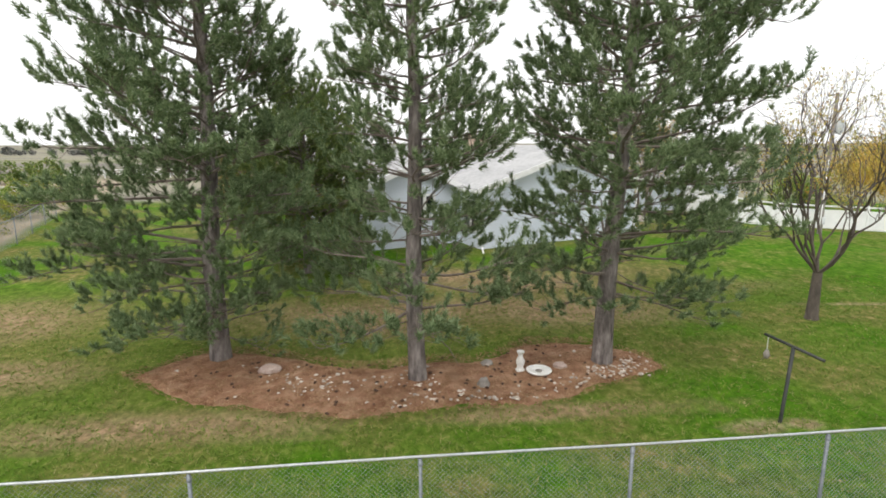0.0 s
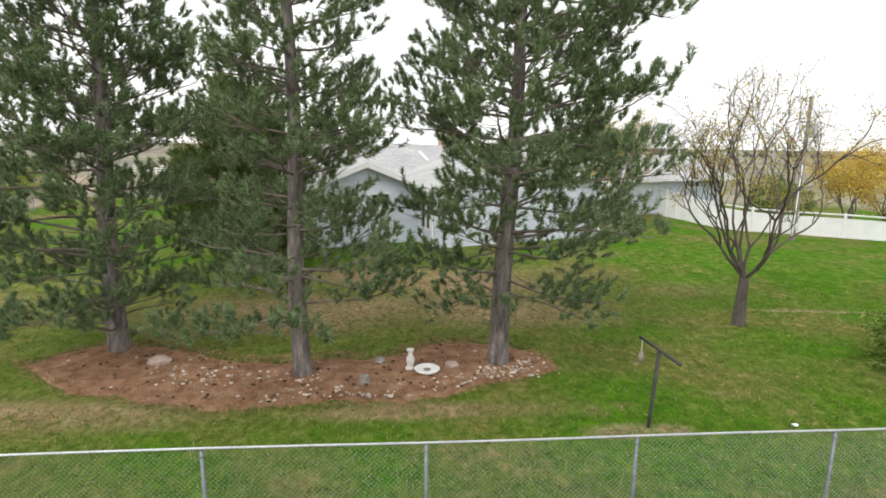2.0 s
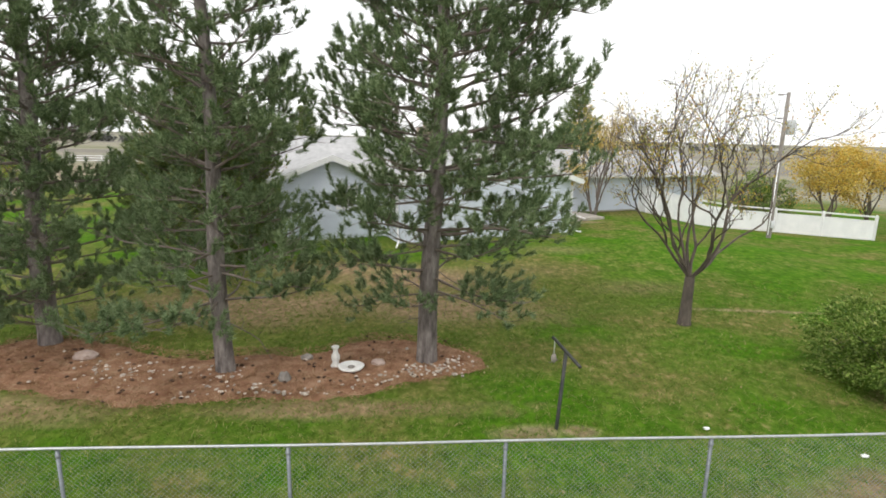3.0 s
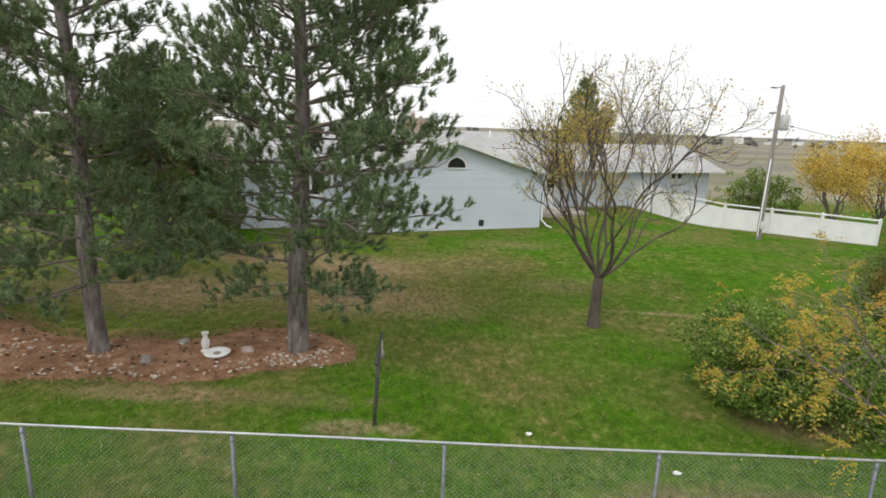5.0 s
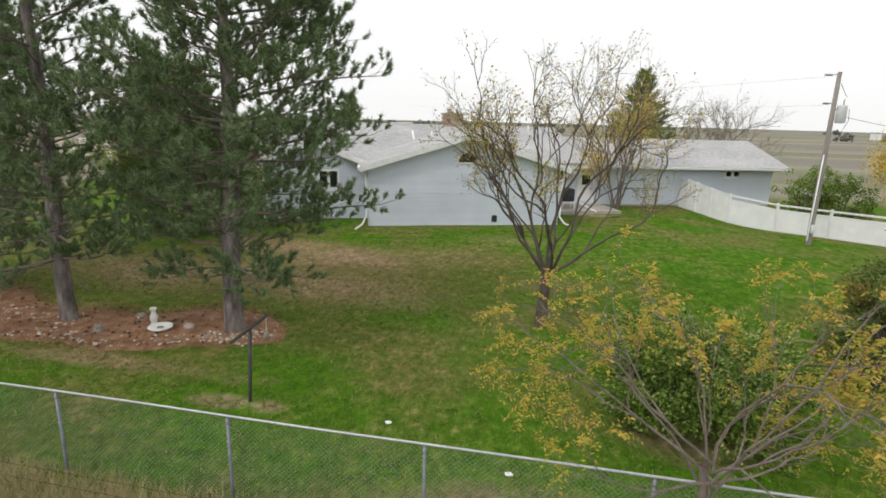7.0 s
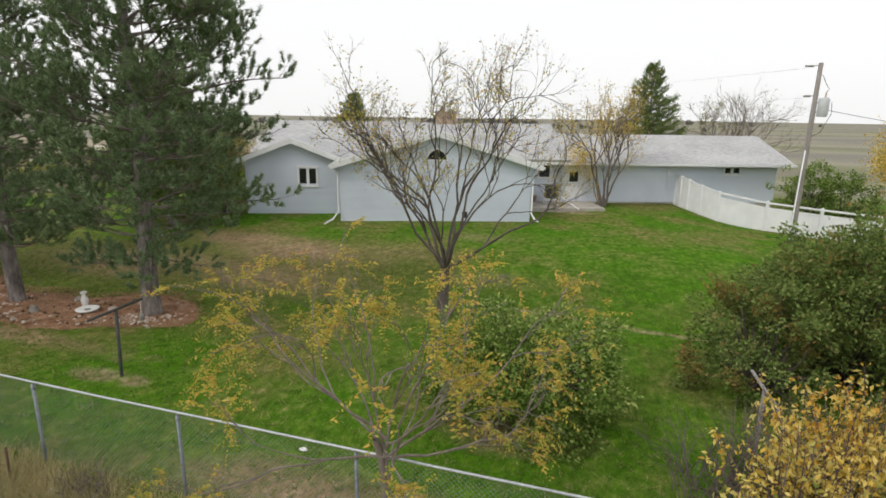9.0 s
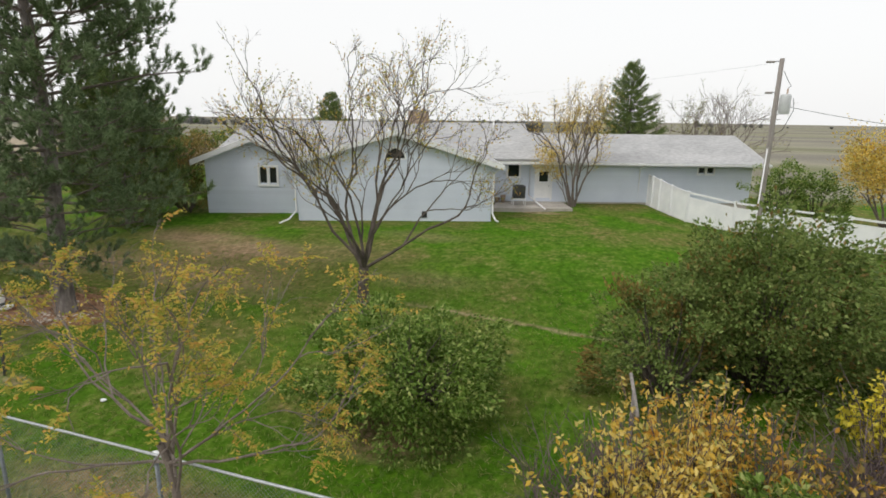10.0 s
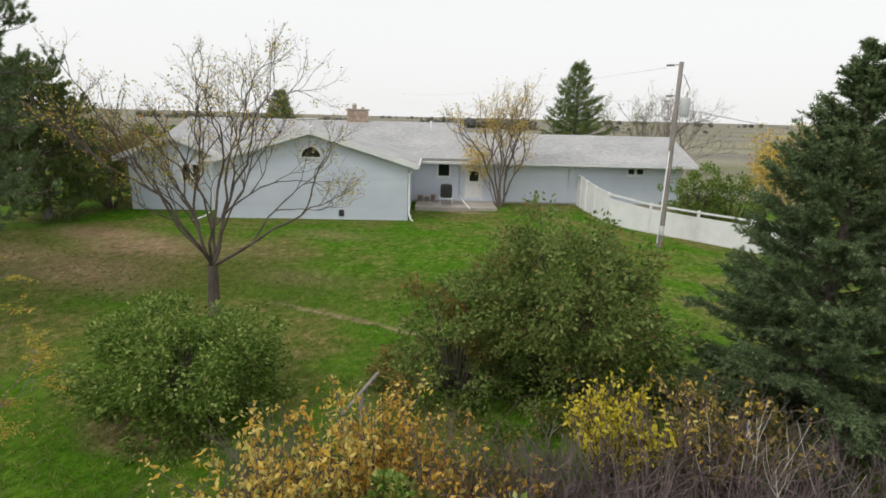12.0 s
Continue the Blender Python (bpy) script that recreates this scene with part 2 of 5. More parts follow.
M_GRASS = foliage("lawn_blades", [(0.0, (0.09, 0.18, 0.02)), (0.5, (0.14, 0.24, 0.03)), (0.85, (0.26, 0.28, 0.08)), (1.0, (0.42, 0.36, 0.19))], 0.3)
M_SIDING = surface("pale_blue_grey_siding", [(0.3, (0.58, 0.63, 0.72)), (0.7, (0.64, 0.69, 0.775))], 0.8, 30, 0.55, 0.05, 0.002, per_piece=0.03, grain_mix=0.15)
M_TRIM = surface("white_trim", [(0.3, (0.74, 0.75, 0.76)), (0.7, (0.84, 0.84, 0.84))], 3, 50, 0.45, 0.05, 0.002, grain_mix=0.2)
M_VINYL = surface("white_vinyl", [(0.3, (0.77, 0.78, 0.8)), (0.7, (0.86, 0.86, 0.87))], 2, 40, 0.4, 0.05, 0.002, per_piece=0.02, grain_mix=0.2)
M_GALV = surface("galvanised_steel", [(0.3, (0.14, 0.16, 0.18)), (0.7, (0.24, 0.26, 0.28))], 8, 60, 0.5, 0.1, 0.002, metal=0.5)
M_WIRE = surface("grey_wire", [(0.3, (0.2, 0.22, 0.23)), (0.7, (0.3, 0.32, 0.33))], 8, 60, 0.6, 0.0, 0.002, metal=0.2)
M_DARKSTEEL = surface("dark_painted_steel", [(0.3, (0.018, 0.024, 0.022)), (0.7, (0.05, 0.05, 0.045))], 8, 60, 0.6, 0.2, 0.003)
M_RUST = surface("rusty_steel", [(0.3, (0.05, 0.03, 0.02)), (0.7, (0.13, 0.07, 0.045))], 8, 60, 0.9, 0.3, 0.003)
M_POLEWOOD = surface("weathered_pole_wood", [(0.3, (0.2, 0.18, 0.165)), (0.7, (0.34, 0.31, 0.285))], 3, 20, 0.9, 0.6, 0.01, stretch=(4, 4, 0.3))
M_TRANSF = surface("grey_enamel", [(0.3, (0.5, 0.52, 0.53)), (0.7, (0.6, 0.62, 0.63))], 4, 40, 0.45, 0.05, 0.002)
M_GALVRAIL = surface("pale_galvanised_tube", [(0.3, (0.38, 0.41, 0.43)), (0.7, (0.52, 0.54, 0.55))], 3, 40, 0.4, 0.1, 0.002, metal=0.3)
M_BRICK = surface("tan_brick", [(0.3, (0.42, 0.31, 0.24)), (0.7, (0.58, 0.46, 0.37))], 5, 40, 0.9, 0.3, 0.004, per_piece=0.2)
M_CONCRETE = surface("patio_concrete", [(0.3, (0.36, 0.33, 0.29)), (0.7, (0.5, 0.46, 0.41))], 1.5, 50, 0.9, 0.3, 0.006)
M_BLACK = surface("black_plastic", [(0.3, (0.02, 0.02, 0.022)), (0.7, (0.05, 0.05, 0.055))], 6, 50, 0.5, 0.1, 0.002)
M_SHEDWOOD = surface("grey_shed_wood", [(0.3, (0.2, 0.185, 0.17)), (0.7, (0.33, 0.31, 0.29))], 2, 20, 0.9, 0.4, 0.01, per_piece=0.2)


def shingle_material():
    m, n, l, bsdf = nodes_of("grey_asphalt_shingles")
    tc = n.new("ShaderNodeTexCoord").outputs["Object"]
    big = noise_node(n, l, 0.6, 4, tc)
    tabs = noise_node(n, l, 1.0, 2, tc, (4.0, 9.0, 9.0))
    col = ramp_node(n, l, big, [(0.3, (0.36, 0.36, 0.365)), (0.7, (0.46, 0.46, 0.46))])
    col = mix_node(n, l, 0.7, col, ramp_node(n, l, tabs, [(0.35, (0.78, 0.78, 0.78)), (0.65, (1.15, 1.15, 1.15))]), "MULTIPLY")
    l.new(col, bsdf.inputs["Base Color"])
    bsdf.inputs["Roughness"].default_value = 0.95
    b = n.new("ShaderNodeBump")
    b.inputs["Strength"].default_value, b.inputs["Distance"].default_value = 0.5, 0.02
    l.new(tabs, b.inputs["Height"])
    l.new(b.outputs[0], bsdf.inputs["Normal"])
    return m


def pane_material():
    m, n, l, bsdf = nodes_of("dark_window_pane")
    bsdf.inputs["Base Color"].default_value = (0.02, 0.025, 0.025, 1)
    bsdf.inputs["Roughness"].default_value = 0.06
    return m


M_SHINGLE, M_PANE = shingle_material(), pane_material()


# ---- mesh tools ----
class Geo:
    """Gathers vertices and faces of one size (3 or 4 corners) for one mesh."""

    def __init__(self, corners=4):
        self.v, self.f, self.n, self.k = [], [], 0, corners

    def add(self, verts, faces):
        verts = np.asarray(verts, float).reshape(-1, 3)
        self.v.append(verts)
        self.f.append(np.asarray(faces, int).reshape(-1, self.k) + self.n)
        self.n += len(verts)

    def mesh(self, name, material, smooth=False):
        v, f = np.concatenate(self.v), np.concatenate(self.f)
        me = bpy.data.meshes.new(name)
        me.vertices.add(len(v))
        me.vertices.foreach_set("co", v.astype(np.float32).ravel())
        me.loops.add(f.size)
        me.loops.foreach_set("vertex_index", f.astype(np.int32).ravel())
        me.polygons.add(len(f))
        me.polygons.foreach_set("loop_start", np.arange(0, f.size, self.k, dtype=np.int32))
        me.polygons.foreach_set("use_smooth", np.full(len(f), smooth, dtype=bool))
        me.materials.append(material)
        me.update(calc_edges=True)
        me.validate()
        return me


def part(name, data, material, parent=None, label=""):
    """Links a Geo, bmesh or mesh as one object, under parent if given."""
    if isinstance(data, Geo):
        data = data.mesh(name, material)
    elif isinstance(data, bmesh.types.BMesh):
        me = bpy.data.meshes.new(name)
        data.to_mesh(me)
        data.free()
        me.materials.append(material)
        data = me
    ob = new(name, data)
    if parent:
        ob.parent = parent
    if label:
        ob["label"] = label
    return ob


def thing(name, label, category, m=None, group="", kind=""):
    ob = tagged(new(name), label, category, group, kind)
    if m is not None:
        ob.matrix_world = m
    return ob


def unit(v):
    return v / (np.linalg.norm(v) + 1e-12)


def tube(geo, pts, radii, sides=6, cap=False):
    """A tapered tube along a line of points."""
    pts = np.asarray(pts, float)
    m = len(pts)
    radii = np.broadcast_to(np.asarray(radii, float), (m,))
    tang = np.gradient(pts, axis=0) if m > 2 else np.repeat((pts[1] - pts[0])[None], 2, 0)
    tang /= np.linalg.norm(tang, axis=1, keepdims=True) + 1e-12
    ref = np.array([0.0, 0.0, 1.0]) if abs(tang[0, 2]) < 0.8 else np.array([1.0, 0.0, 0.0])
    s = np.cross(tang, ref)
    s /= np.linalg.norm(s, axis=1, keepdims=True) + 1e-12
    b = np.cross(tang, s)
    ang = np.linspace(0, 2 * np.pi, sides, endpoint=False)
    ring = pts[:, None] + radii[:, None, None] * (np.cos(ang)[None, :, None] * s[:, None] + np.sin(ang)[None, :, None] * b[:, None])
    i, j = np.meshgrid(np.arange(m - 1), np.arange(sides), indexing="ij")
    a, c = i * sides + j, i * sides + (j + 1) % sides
    faces = np.stack([a, c, c + sides, a + sides], -1).reshape(-1, 4)
    verts = ring.reshape(-1, 3)
    if cap:
        mid = sides // 2
        last = (m - 1) * sides
        extra = [(last + q, last + q + 1, last + sides - 2 - q, last + sides - 1 - q) for q in range(mid - 1)]
        faces = np.concatenate([faces, np.array(extra)])
    geo.add(verts, faces)


def box(geo, lo, hi):
    (x0, y0, z0), (x1, y1, z1) = lo, hi
    v = [(x0, y0, z0), (x1, y0, z0), (x1, y1, z0), (x0, y1, z0), (x0, y0, z1), (x1, y0, z1), (x1, y1, z1), (x0, y1, z1)]
    geo.add(v, [(0, 3, 2, 1), (4, 5, 6, 7), (0, 1, 5, 4), (1, 2, 6, 5), (2, 3, 7, 6), (3, 0, 4, 7)])


def box_part(name, lo, hi, material, parent=None, label="", bevel=0.0):
    bm = bmesh.new()
    bmesh.ops.create_cube(bm, size=1)
    for v in bm.verts:
        v.co = Vector([l + (h - l) * (c + 0.5) for l, h, c in zip(lo, hi, v.co)])
    if bevel:
        bmesh.ops.bevel(bm, geom=bm.edges[:], offset=bevel, segments=2, affect="EDGES")
    return part(name, bm, material, parent, label)


def tube_part(name, pts, radii, material, parent=None, sides=8, label=""):
    g = Geo()
    pts = [np.array(p, float) for p in pts]
    tube(g, pts, radii, sides, cap=True)
    ob = part(name, g.mesh(name, material, smooth=True), material, parent, label)
    return ob


def lathe(name, profile, material, parent=None, label="", seg=20):
    g = Geo()
    ang = np.linspace(0, 2 * np.pi, seg, endpoint=False)
    v = np.array([[(r * math.cos(a), r * math.sin(a), z) for a in ang] for r, z in profile]).reshape(-1, 3)
    f = [(i * seg + j, i * seg + (j + 1) % seg, (i + 1) * seg + (j + 1) % seg, (i + 1) * seg + j) for i in range(len(profile) - 1) for j in range(seg)]
    g.add(v, f)
    return part(name, g.mesh(name, material, smooth=True), material, parent, label)


def leaves(geo, pos, facing, size, rng, aspect=0.55, droop=0.3):
    """Folded diamond leaves at pos, pointing roughly along facing."""
    m = len(pos)
    d = facing + rng.normal(0, 0.6, (m, 3)) - np.array([0, 0, droop])
    d /= np.linalg.norm(d, axis=1, keepdims=True) + 1e-9
    s = np.cross(d, rng.normal(0, 1, (m, 3)))
    s /= np.linalg.norm(s, axis=1, keepdims=True) + 1e-9
    nrm = np.cross(d, s)
    ln = (size * rng.uniform(0.6, 1.25, m))[:, None]
    w = ln * aspect * 0.5
    v = np.stack([pos, pos + d * ln * 0.45 + s * w + nrm * w * 0.35, pos + d * ln, pos + d * ln * 0.45 - s * w + nrm * w * 0.35], 1)
    geo.add(v.reshape(-1, 3), np.arange(m * 4).reshape(m, 4))


def needles(geo, pos, along, length, count, needle, rng, width=0.012, sweep=0.7):
    """Bottle-brush tufts: needles fan out round a short shoot."""
    m = len(pos)
    along = along / (np.linalg.norm(along, axis=1, keepdims=True) + 1e-9)
    p = np.repeat(pos, count, 0)
    a = np.repeat(along, count, 0)
    s = rng.uniform(0, 1, (m * count, 1))
    r = rng.normal(0, 1, (m * count, 3))
    r -= (r * a).sum(1, keepdims=True) * a
    r /= np.linalg.norm(r, axis=1, keepdims=True) + 1e-9
    d = r + a * sweep * rng.uniform(0.5, 1.6, (m * count, 1))
    d /= np.linalg.norm(d, axis=1, keepdims=True)
    base = p + a * s * length
    w = np.cross(d, rng.normal(0, 1, d.shape))
    w /= np.linalg.norm(w, axis=1, keepdims=True) + 1e-9
    nl = needle * rng.uniform(0.7, 1.2, (m * count, 1))
    v = np.stack([base - w * width / 2, base + w * width / 2, base + d * nl], 1)
    geo.add(v.reshape(-1, 3), np.arange(m * count * 3).reshape(-1, 3))


def smooth01(t):
    t = min(max(t, 0.0), 1.0)
    return t * t * (3 - 2 * t)


def gz(x, y):
    """Height of the ground: level yard, rising gently to the house."""
    right = 1 - 0.85 * smooth01((x - 19.5) / 5)
    rise = 0.46 * smooth01((y - 17) / 10) + 0.14 * smooth01((y - 30) / 6)
    back = 1 - smooth01((y - 46) / 14)
    return rise * right * back + 0.035 * noise.noise((x * 0.25, y * 0.25, 0)) * smooth01((60 - abs(y - 20)) / 20)


# ---- ground ----
def build_ground():
    xs = np.unique(np.concatenate([np.linspace(-30, 45, 151), np.geomspace(45, 4500, 26), -np.geomspace(30, 4500, 28)]))
    ys = np.unique(np.concatenate([np.linspace(-12, 52, 129), np.geomspace(52, 4500, 30), -np.geomspace(12, 3000, 22)]))
    v = np.array([(x, y, gz(x, y)) for y in ys for x in xs])
    far = np.hypot(v[:, 0], v[:, 1])
    v[:, 2] += np.where(far > 700, 4.0 * np.sin(v[:, 0] / 900.0 + 1.0) * np.clip((far - 700) / 2500, 0, 1), 0)
    nx = len(xs)
    i, j = np.meshgrid(np.arange(len(ys) - 1), np.arange(nx - 1), indexing="ij")
    a = (i * nx + j).ravel()
    g = Geo()
    g.add(v, np.stack([a, a + 1, a + nx + 1, a + nx], -1))
    ob = new("ground", g.mesh("ground", M_GROUND, smooth=True))
    tagged(ob, "green autumn lawn with dry brown patches and farmland beyond", "ground", kind="structure")


build_ground()


def bed_front(x):
    return 10.9 + 1.35 * (abs(x) / 5.7) ** 2.6 + 0.12 * math.sin(1.7 * x) + 0.12 * max(0.0, -x - 2)


def bed_back(x):
    d = abs(x)
    return 13.35 + 1.0 * smooth01((d - 1.5) / 2.2) - 1.5 * smooth01((d - 4.9) / 1.6) + 0.1 * max(0.0, -x - 2) + 0.1 * math.sin(2.3 * x)


def build_bed():
    g = Geo()
    nu, nv = 90, 22
    rng = np.random.default_rng(3)
    v = []
    for i in range(nu):
        x = -6.3 + 12.6 * i / (nu - 1)
        y0, y1 = bed_front(x), bed_back(x)
        mid = (y0 + y1) / 2
        if y1 < y0:
            y0 = y1 = mid
        y0 -= 0.18 * noise.noise((x * 1.3, 3, 0)) + 0.08 * noise.noise((x * 5, 3, 0))
        y1 += 0.18 * noise.noise((x * 1.3, 9, 0)) + 0.08 * noise.noise((x * 5, 9, 0))
        for j in range(nv):
            s = j / (nv - 1)
            y = y0 + (y1 - y0) * s
            h = min(s, 1 - s, i / (nu - 1) * 3, (1 - i / (nu - 1)) * 3)
            v.append((x, y, gz(x, y) - 0.02 + 0.10 * min(1, h * 6) ** 0.6 + 0.025 * noise.noise((x * 3, y * 3, 0)) + rng.normal(0, 0.006)))
    f = [(i * nv + j, (i + 1) * nv + j, (i + 1) * nv + j + 1, i * nv + j + 1) for i in range(nu - 1) for j in range(nv - 1)]
    g.add(v, f)
    ob = new("mulch_bed", g.mesh("mulch_bed", M_MULCH, smooth=True))
    tagged(ob, "reddish-brown pine needle mulch bed under three pines", "mulch bed", kind="structure")


build_bed()


# ---- house: local axes u (along), w (into), turned against the yard ----
HOUSE = Matrix.Translation((13.01, 28.75, 0.33)) @ Matrix.Rotation(radians(19.8), 4, "Z")
house = thing("house", "single-storey pale blue-grey ranch house with grey shingle roofs", "house", HOUSE)
COURSE = 0.2


def wall_boards(origin, along, length, z0, top, openings, tone=M_SIDING, name="wall"):
    """Lap siding: one board a course, broken by openings. origin, along: in the house's axes; top(s) gives the wall's height at s."""
    along = np.array(along, float)
    out = np.array([along[1], -along[0]])
    samples = np.linspace(0, length, 61)
    peak = max(top(s) for s in samples)
    core = Geo()
    o = np.array(origin, float)

    def P(s, z, d):
        q = o + along * s + out * d
        return (q[0], q[1], z)

    back = part(name, wall_core(P, length, z0, top, openings), tone, house)
    z = z0
    while z < peak - 0.03:
        z1 = min(z + COURSE, peak)
        zm = (z + z1) / 2
        spans = []
        inside = [s for s in samples if top(s) >= zm]
        if inside:
            spans = [(min(inside), max(inside))]
        for a0, a1, b0, b1 in openings:
            if b0 < zm < b1:
                cut = []
                for p, q in spans:
                    if a0 > p:
                        cut.append((p, min(q, a0)))
                    if a1 < q:
                        cut.append((max(p, a1), q))
                spans = [c for c in cut if c[1] - c[0] > 0.02]
        for p, q in spans:
            g = Geo()
            zt = z1 + 0.012
            g.add([P(p, z, 0.003), P(q, z, 0.003), P(q, z, 0.026), P(p, z, 0.026), P(p, zt, 0.003), P(q, zt, 0.003), P(q, zt, 0.008), P(p, zt, 0.008)],
                  [(0, 1, 2, 3), (3, 2, 6, 7), (0, 3, 7, 4), (1, 5, 6, 2), (4, 7, 6, 5)])
            part("siding_board", g, tone, back)
        z = z1
    return back


def wall_core(P, length, z0, top, openings):
    """The wall behind the boards, 12 cm thick, open where windows and doors are."""
    cuts = sorted({0.0, length, *[o[0] for o in openings], *[o[1] for o in openings], *[length * i / 12 for i in range(13)]})
    g = Geo()
    for p, q in zip(cuts, cuts[1:]):
        if q - p < 1e-6:
            continue
        mid = (p + q) / 2
        zs = [z0]
        for a0, a1, b0, b1 in sorted(openings, key=lambda o: o[2]):
            if a0 <= mid <= a1:
                zs += [b0, b1]
        zs.append(None)
        for lo, hi in zip(zs[::2], zs[1::2]):
            h0, h1 = (hi, hi) if hi is not None else (top(p), top(q))
            g.add([P(p, lo, 0), P(q, lo, 0), P(q, h1, 0), P(p, h0, 0), P(p, lo, -0.12), P(q, lo, -0.12), P(q, h1, -0.12), P(p, h0, -0.12)],
                  [(0, 1, 2, 3), (5, 4, 7, 6), (4, 0, 3, 7), (1, 5, 6, 2), (3, 2, 6, 7), (4, 5, 1, 0)])
    return g


def roof_slab(name, quad, thick=0.16):
    """A roof plane from four corners (eave, eave, ridge, ridge), with thickness."""
    q = np.array(quad, float)
    nrm = unit(np.cross(q[1] - q[0], q[3] - q[0]))
    if nrm[2] < 0:
        nrm = -nrm
    g = Geo()
    g.add(np.concatenate([q, q - nrm * thick]), [(0, 1, 2, 3), (7, 6, 5, 4), (0, 4, 5, 1), (1, 5, 6, 2), (2, 6, 7, 3), (3, 7, 4, 0)])
    return part(name, g, M_SHINGLE, house, "grey asphalt shingle roof plane")


def strip(name, a, b, up, side, material=M_TRIM, parent=None):
    """A straight board from a to b with the cross-section vectors up and side."""
    a, b, up, side = (np.array(q, float) for q in (a, b, up, side))
    g = Geo()
    g.add([a, b, b + side, a + side, a + up, b + up, b + up + side, a + up + side],
          [(0, 1, 2, 3), (4, 7, 6, 5), (0, 4, 5, 1), (1, 5, 6, 2), (2, 6, 7, 3), (3, 7, 4, 0)])
    return part(name, g, material, parent or house)


def gable_top(u0, u1, eave, peak):
    half = (u1 - u0) / 2
    return lambda s: eave + (peak - eave) * (1 - abs(s - half) / half)


EAVE = 2.72
# wing with the arched window
B0, B1, BPEAK = -9.5, 0.0, 4.38
bt = gable_top(0, B1 - B0, 2.92, BPEAK)
ARCH_C, ARCH_Z, ARCH_R = -4.72, 3.2, 0.5
wall_boards((B0, 0.0), (1, 0), B1 - B0, 0.1, bt, [(ARCH_C - ARCH_R - B0, ARCH_C + ARCH_R - B0, ARCH_Z, ARCH_Z + ARCH_R)])
wall_boards((0.0, 0.0), (0, 1), 5.56, 0.1, lambda s: EAVE, [])
wall_boards((B0, 2.0), (0, -1), 2.0, 0.1, lambda s: EAVE, [(0.45, 1.55, 0.95, 2.35)])
# wing with the paired casement
A0, APEAK, ACU = -14.7, 3.89, -12.2
at_ = lambda s: min(2.72 + (APEAK - 2.72) * (1 - abs(s + A0 - ACU) / 3.0), APEAK)
wall_boards((A0, 2.0), (1, 0), B0 - A0, 0.1, at_, [(-11.9 - A0, -11.03 - A0, 1.62, 2.53)])
wall_boards((A0, 12.0), (0, -1), 10.0, 0.1, lambda s: EAVE, [])
# long rear wing
R1 = 16.25
REAR_W, REAR_TOP = 5.56, 2.6
wall_boards((0.0, REAR_W), (1, 0), R1, 0.36, lambda s: REAR_TOP, [(1.6, 2.24, 1.83, 2.55), (3.3, 4.16, 0.46, 2.33), (12.98, 13.9, 2.1, 2.48)])
wall_boards((R1, REAR_W), (0, 1), 7.3, 0.36, gable_top(0, 7.3, REAR_TOP, 4.1), [])

# roofs
RT = 0.16


def gable_roof(uc, half, w_front, w_back, eave_z, peak_z, tag):
    for sgn in (-1, 1):
        roof_slab("roof", [(uc + sgn * half, w_front, eave_z), (uc + sgn * half, w_back, eave_z), (uc, w_back, peak_z), (uc, w_front, peak_z)])
        # white rake board along the gable's edge, and the gutter below the eave
        strip("rake_board", (uc + sgn * half, w_front - 0.05, eave_z - 0.24), (uc, w_front - 0.05, peak_z - 0.24), (0, 0, 0.27), (0, 0.045, 0))
        strip("soffit", (uc + sgn * half, w_front, eave_z - 0.22), (uc, w_front, peak_z - 0.22), (0, 0, 0.02), (0, 0.36, 0))


gable_roof((B0 + B1) / 2 + 0.07, 5.2, -0.36, 9.4, 2.95, 4.55, "b")
gable_roof(ACU, 3.1, 1.65, 8.4, 2.85, 4.06, "a")
# core of the house and the long low wing
roof_slab("roof", [(-15.6, 4.95, 2.9), (3.3, 4.95, 2.9), (3.3, 10.6, 4.88), (-15.0, 10.6, 4.88)])
roof_slab("roof", [(-15.6, 16.1, 2.9), (3.3, 16.1, 2.9), (3.3, 10.6, 4.88), (-15.0, 10.6, 4.88)])
roof_slab("roof", [(3.3, 4.9, 2.76), (16.9, 4.9, 2.76), (16.9, 9.2, 4.3), (3.3, 9.2, 4.3)])
roof_slab("roof", [(3.3, 13.5, 2.76), (16.9, 13.5, 2.76), (16.9, 9.2, 4.3), (3.3, 9.2, 4.3)])
strip("rake_board", (16.9, 13.5, 2.56), (16.9, 9.2, 4.1), (0, 0, 0.19), (0.03, 0, 0))
strip("rake_board", (16.9, 4.9, 2.56), (16.9, 9.2, 4.1), (0, 0, 0.19), (0.03, 0, 0))
strip("soffit", (0.4, 4.9, 2.56), (16.9, 4.9, 2.56), (0, 0, 0.02), (0, 0.66, 0))


def gutter(a, b):
    strip("gutter", a, b, (0, 0, 0.12), (0, 0.11, 0))


gutter((0.6, 4.78, 2.62), (16.95, 4.78, 2.62))
strip("gutter", (0.5, -0.4, 2.78), (0.5, 4.8, 2.78), (0, 0, 0.13), (0.11, 0, 0))
strip("gutter", (-10.0, -0.3, 2.78), (-10.0, 1.6, 2.78), (0, 0, 0.13), (0.11, 0, 0))
tube_part("downspout", [(0.45, 0.1, 2.8), (0.1, -0.06, 2.5), (0.08, -0.06, 0.55), (0.2, -0.5, 0.28), (0.3, -0.75, 0.26)], 0.045, M_TRIM, house)
tube_part("downspout", [(-9.95, 0.1, 2.8), (-9.62, -0.02, 2.5), (-9.6, -0.05, 0.6), (-9.8, -0.7, 0.3), (-10.1, -1.3, 0.2)], 0.045, M_TRIM, house)
tube_part("downspout", [(2.9, 4.8, 2.62), (2.88, 5.46, 2.4), (2.86, 5.46, 0.75), (3.1, 4.0, 0.5), (3.35, 2.8, 0.32)], 0.045, M_TRIM, house)
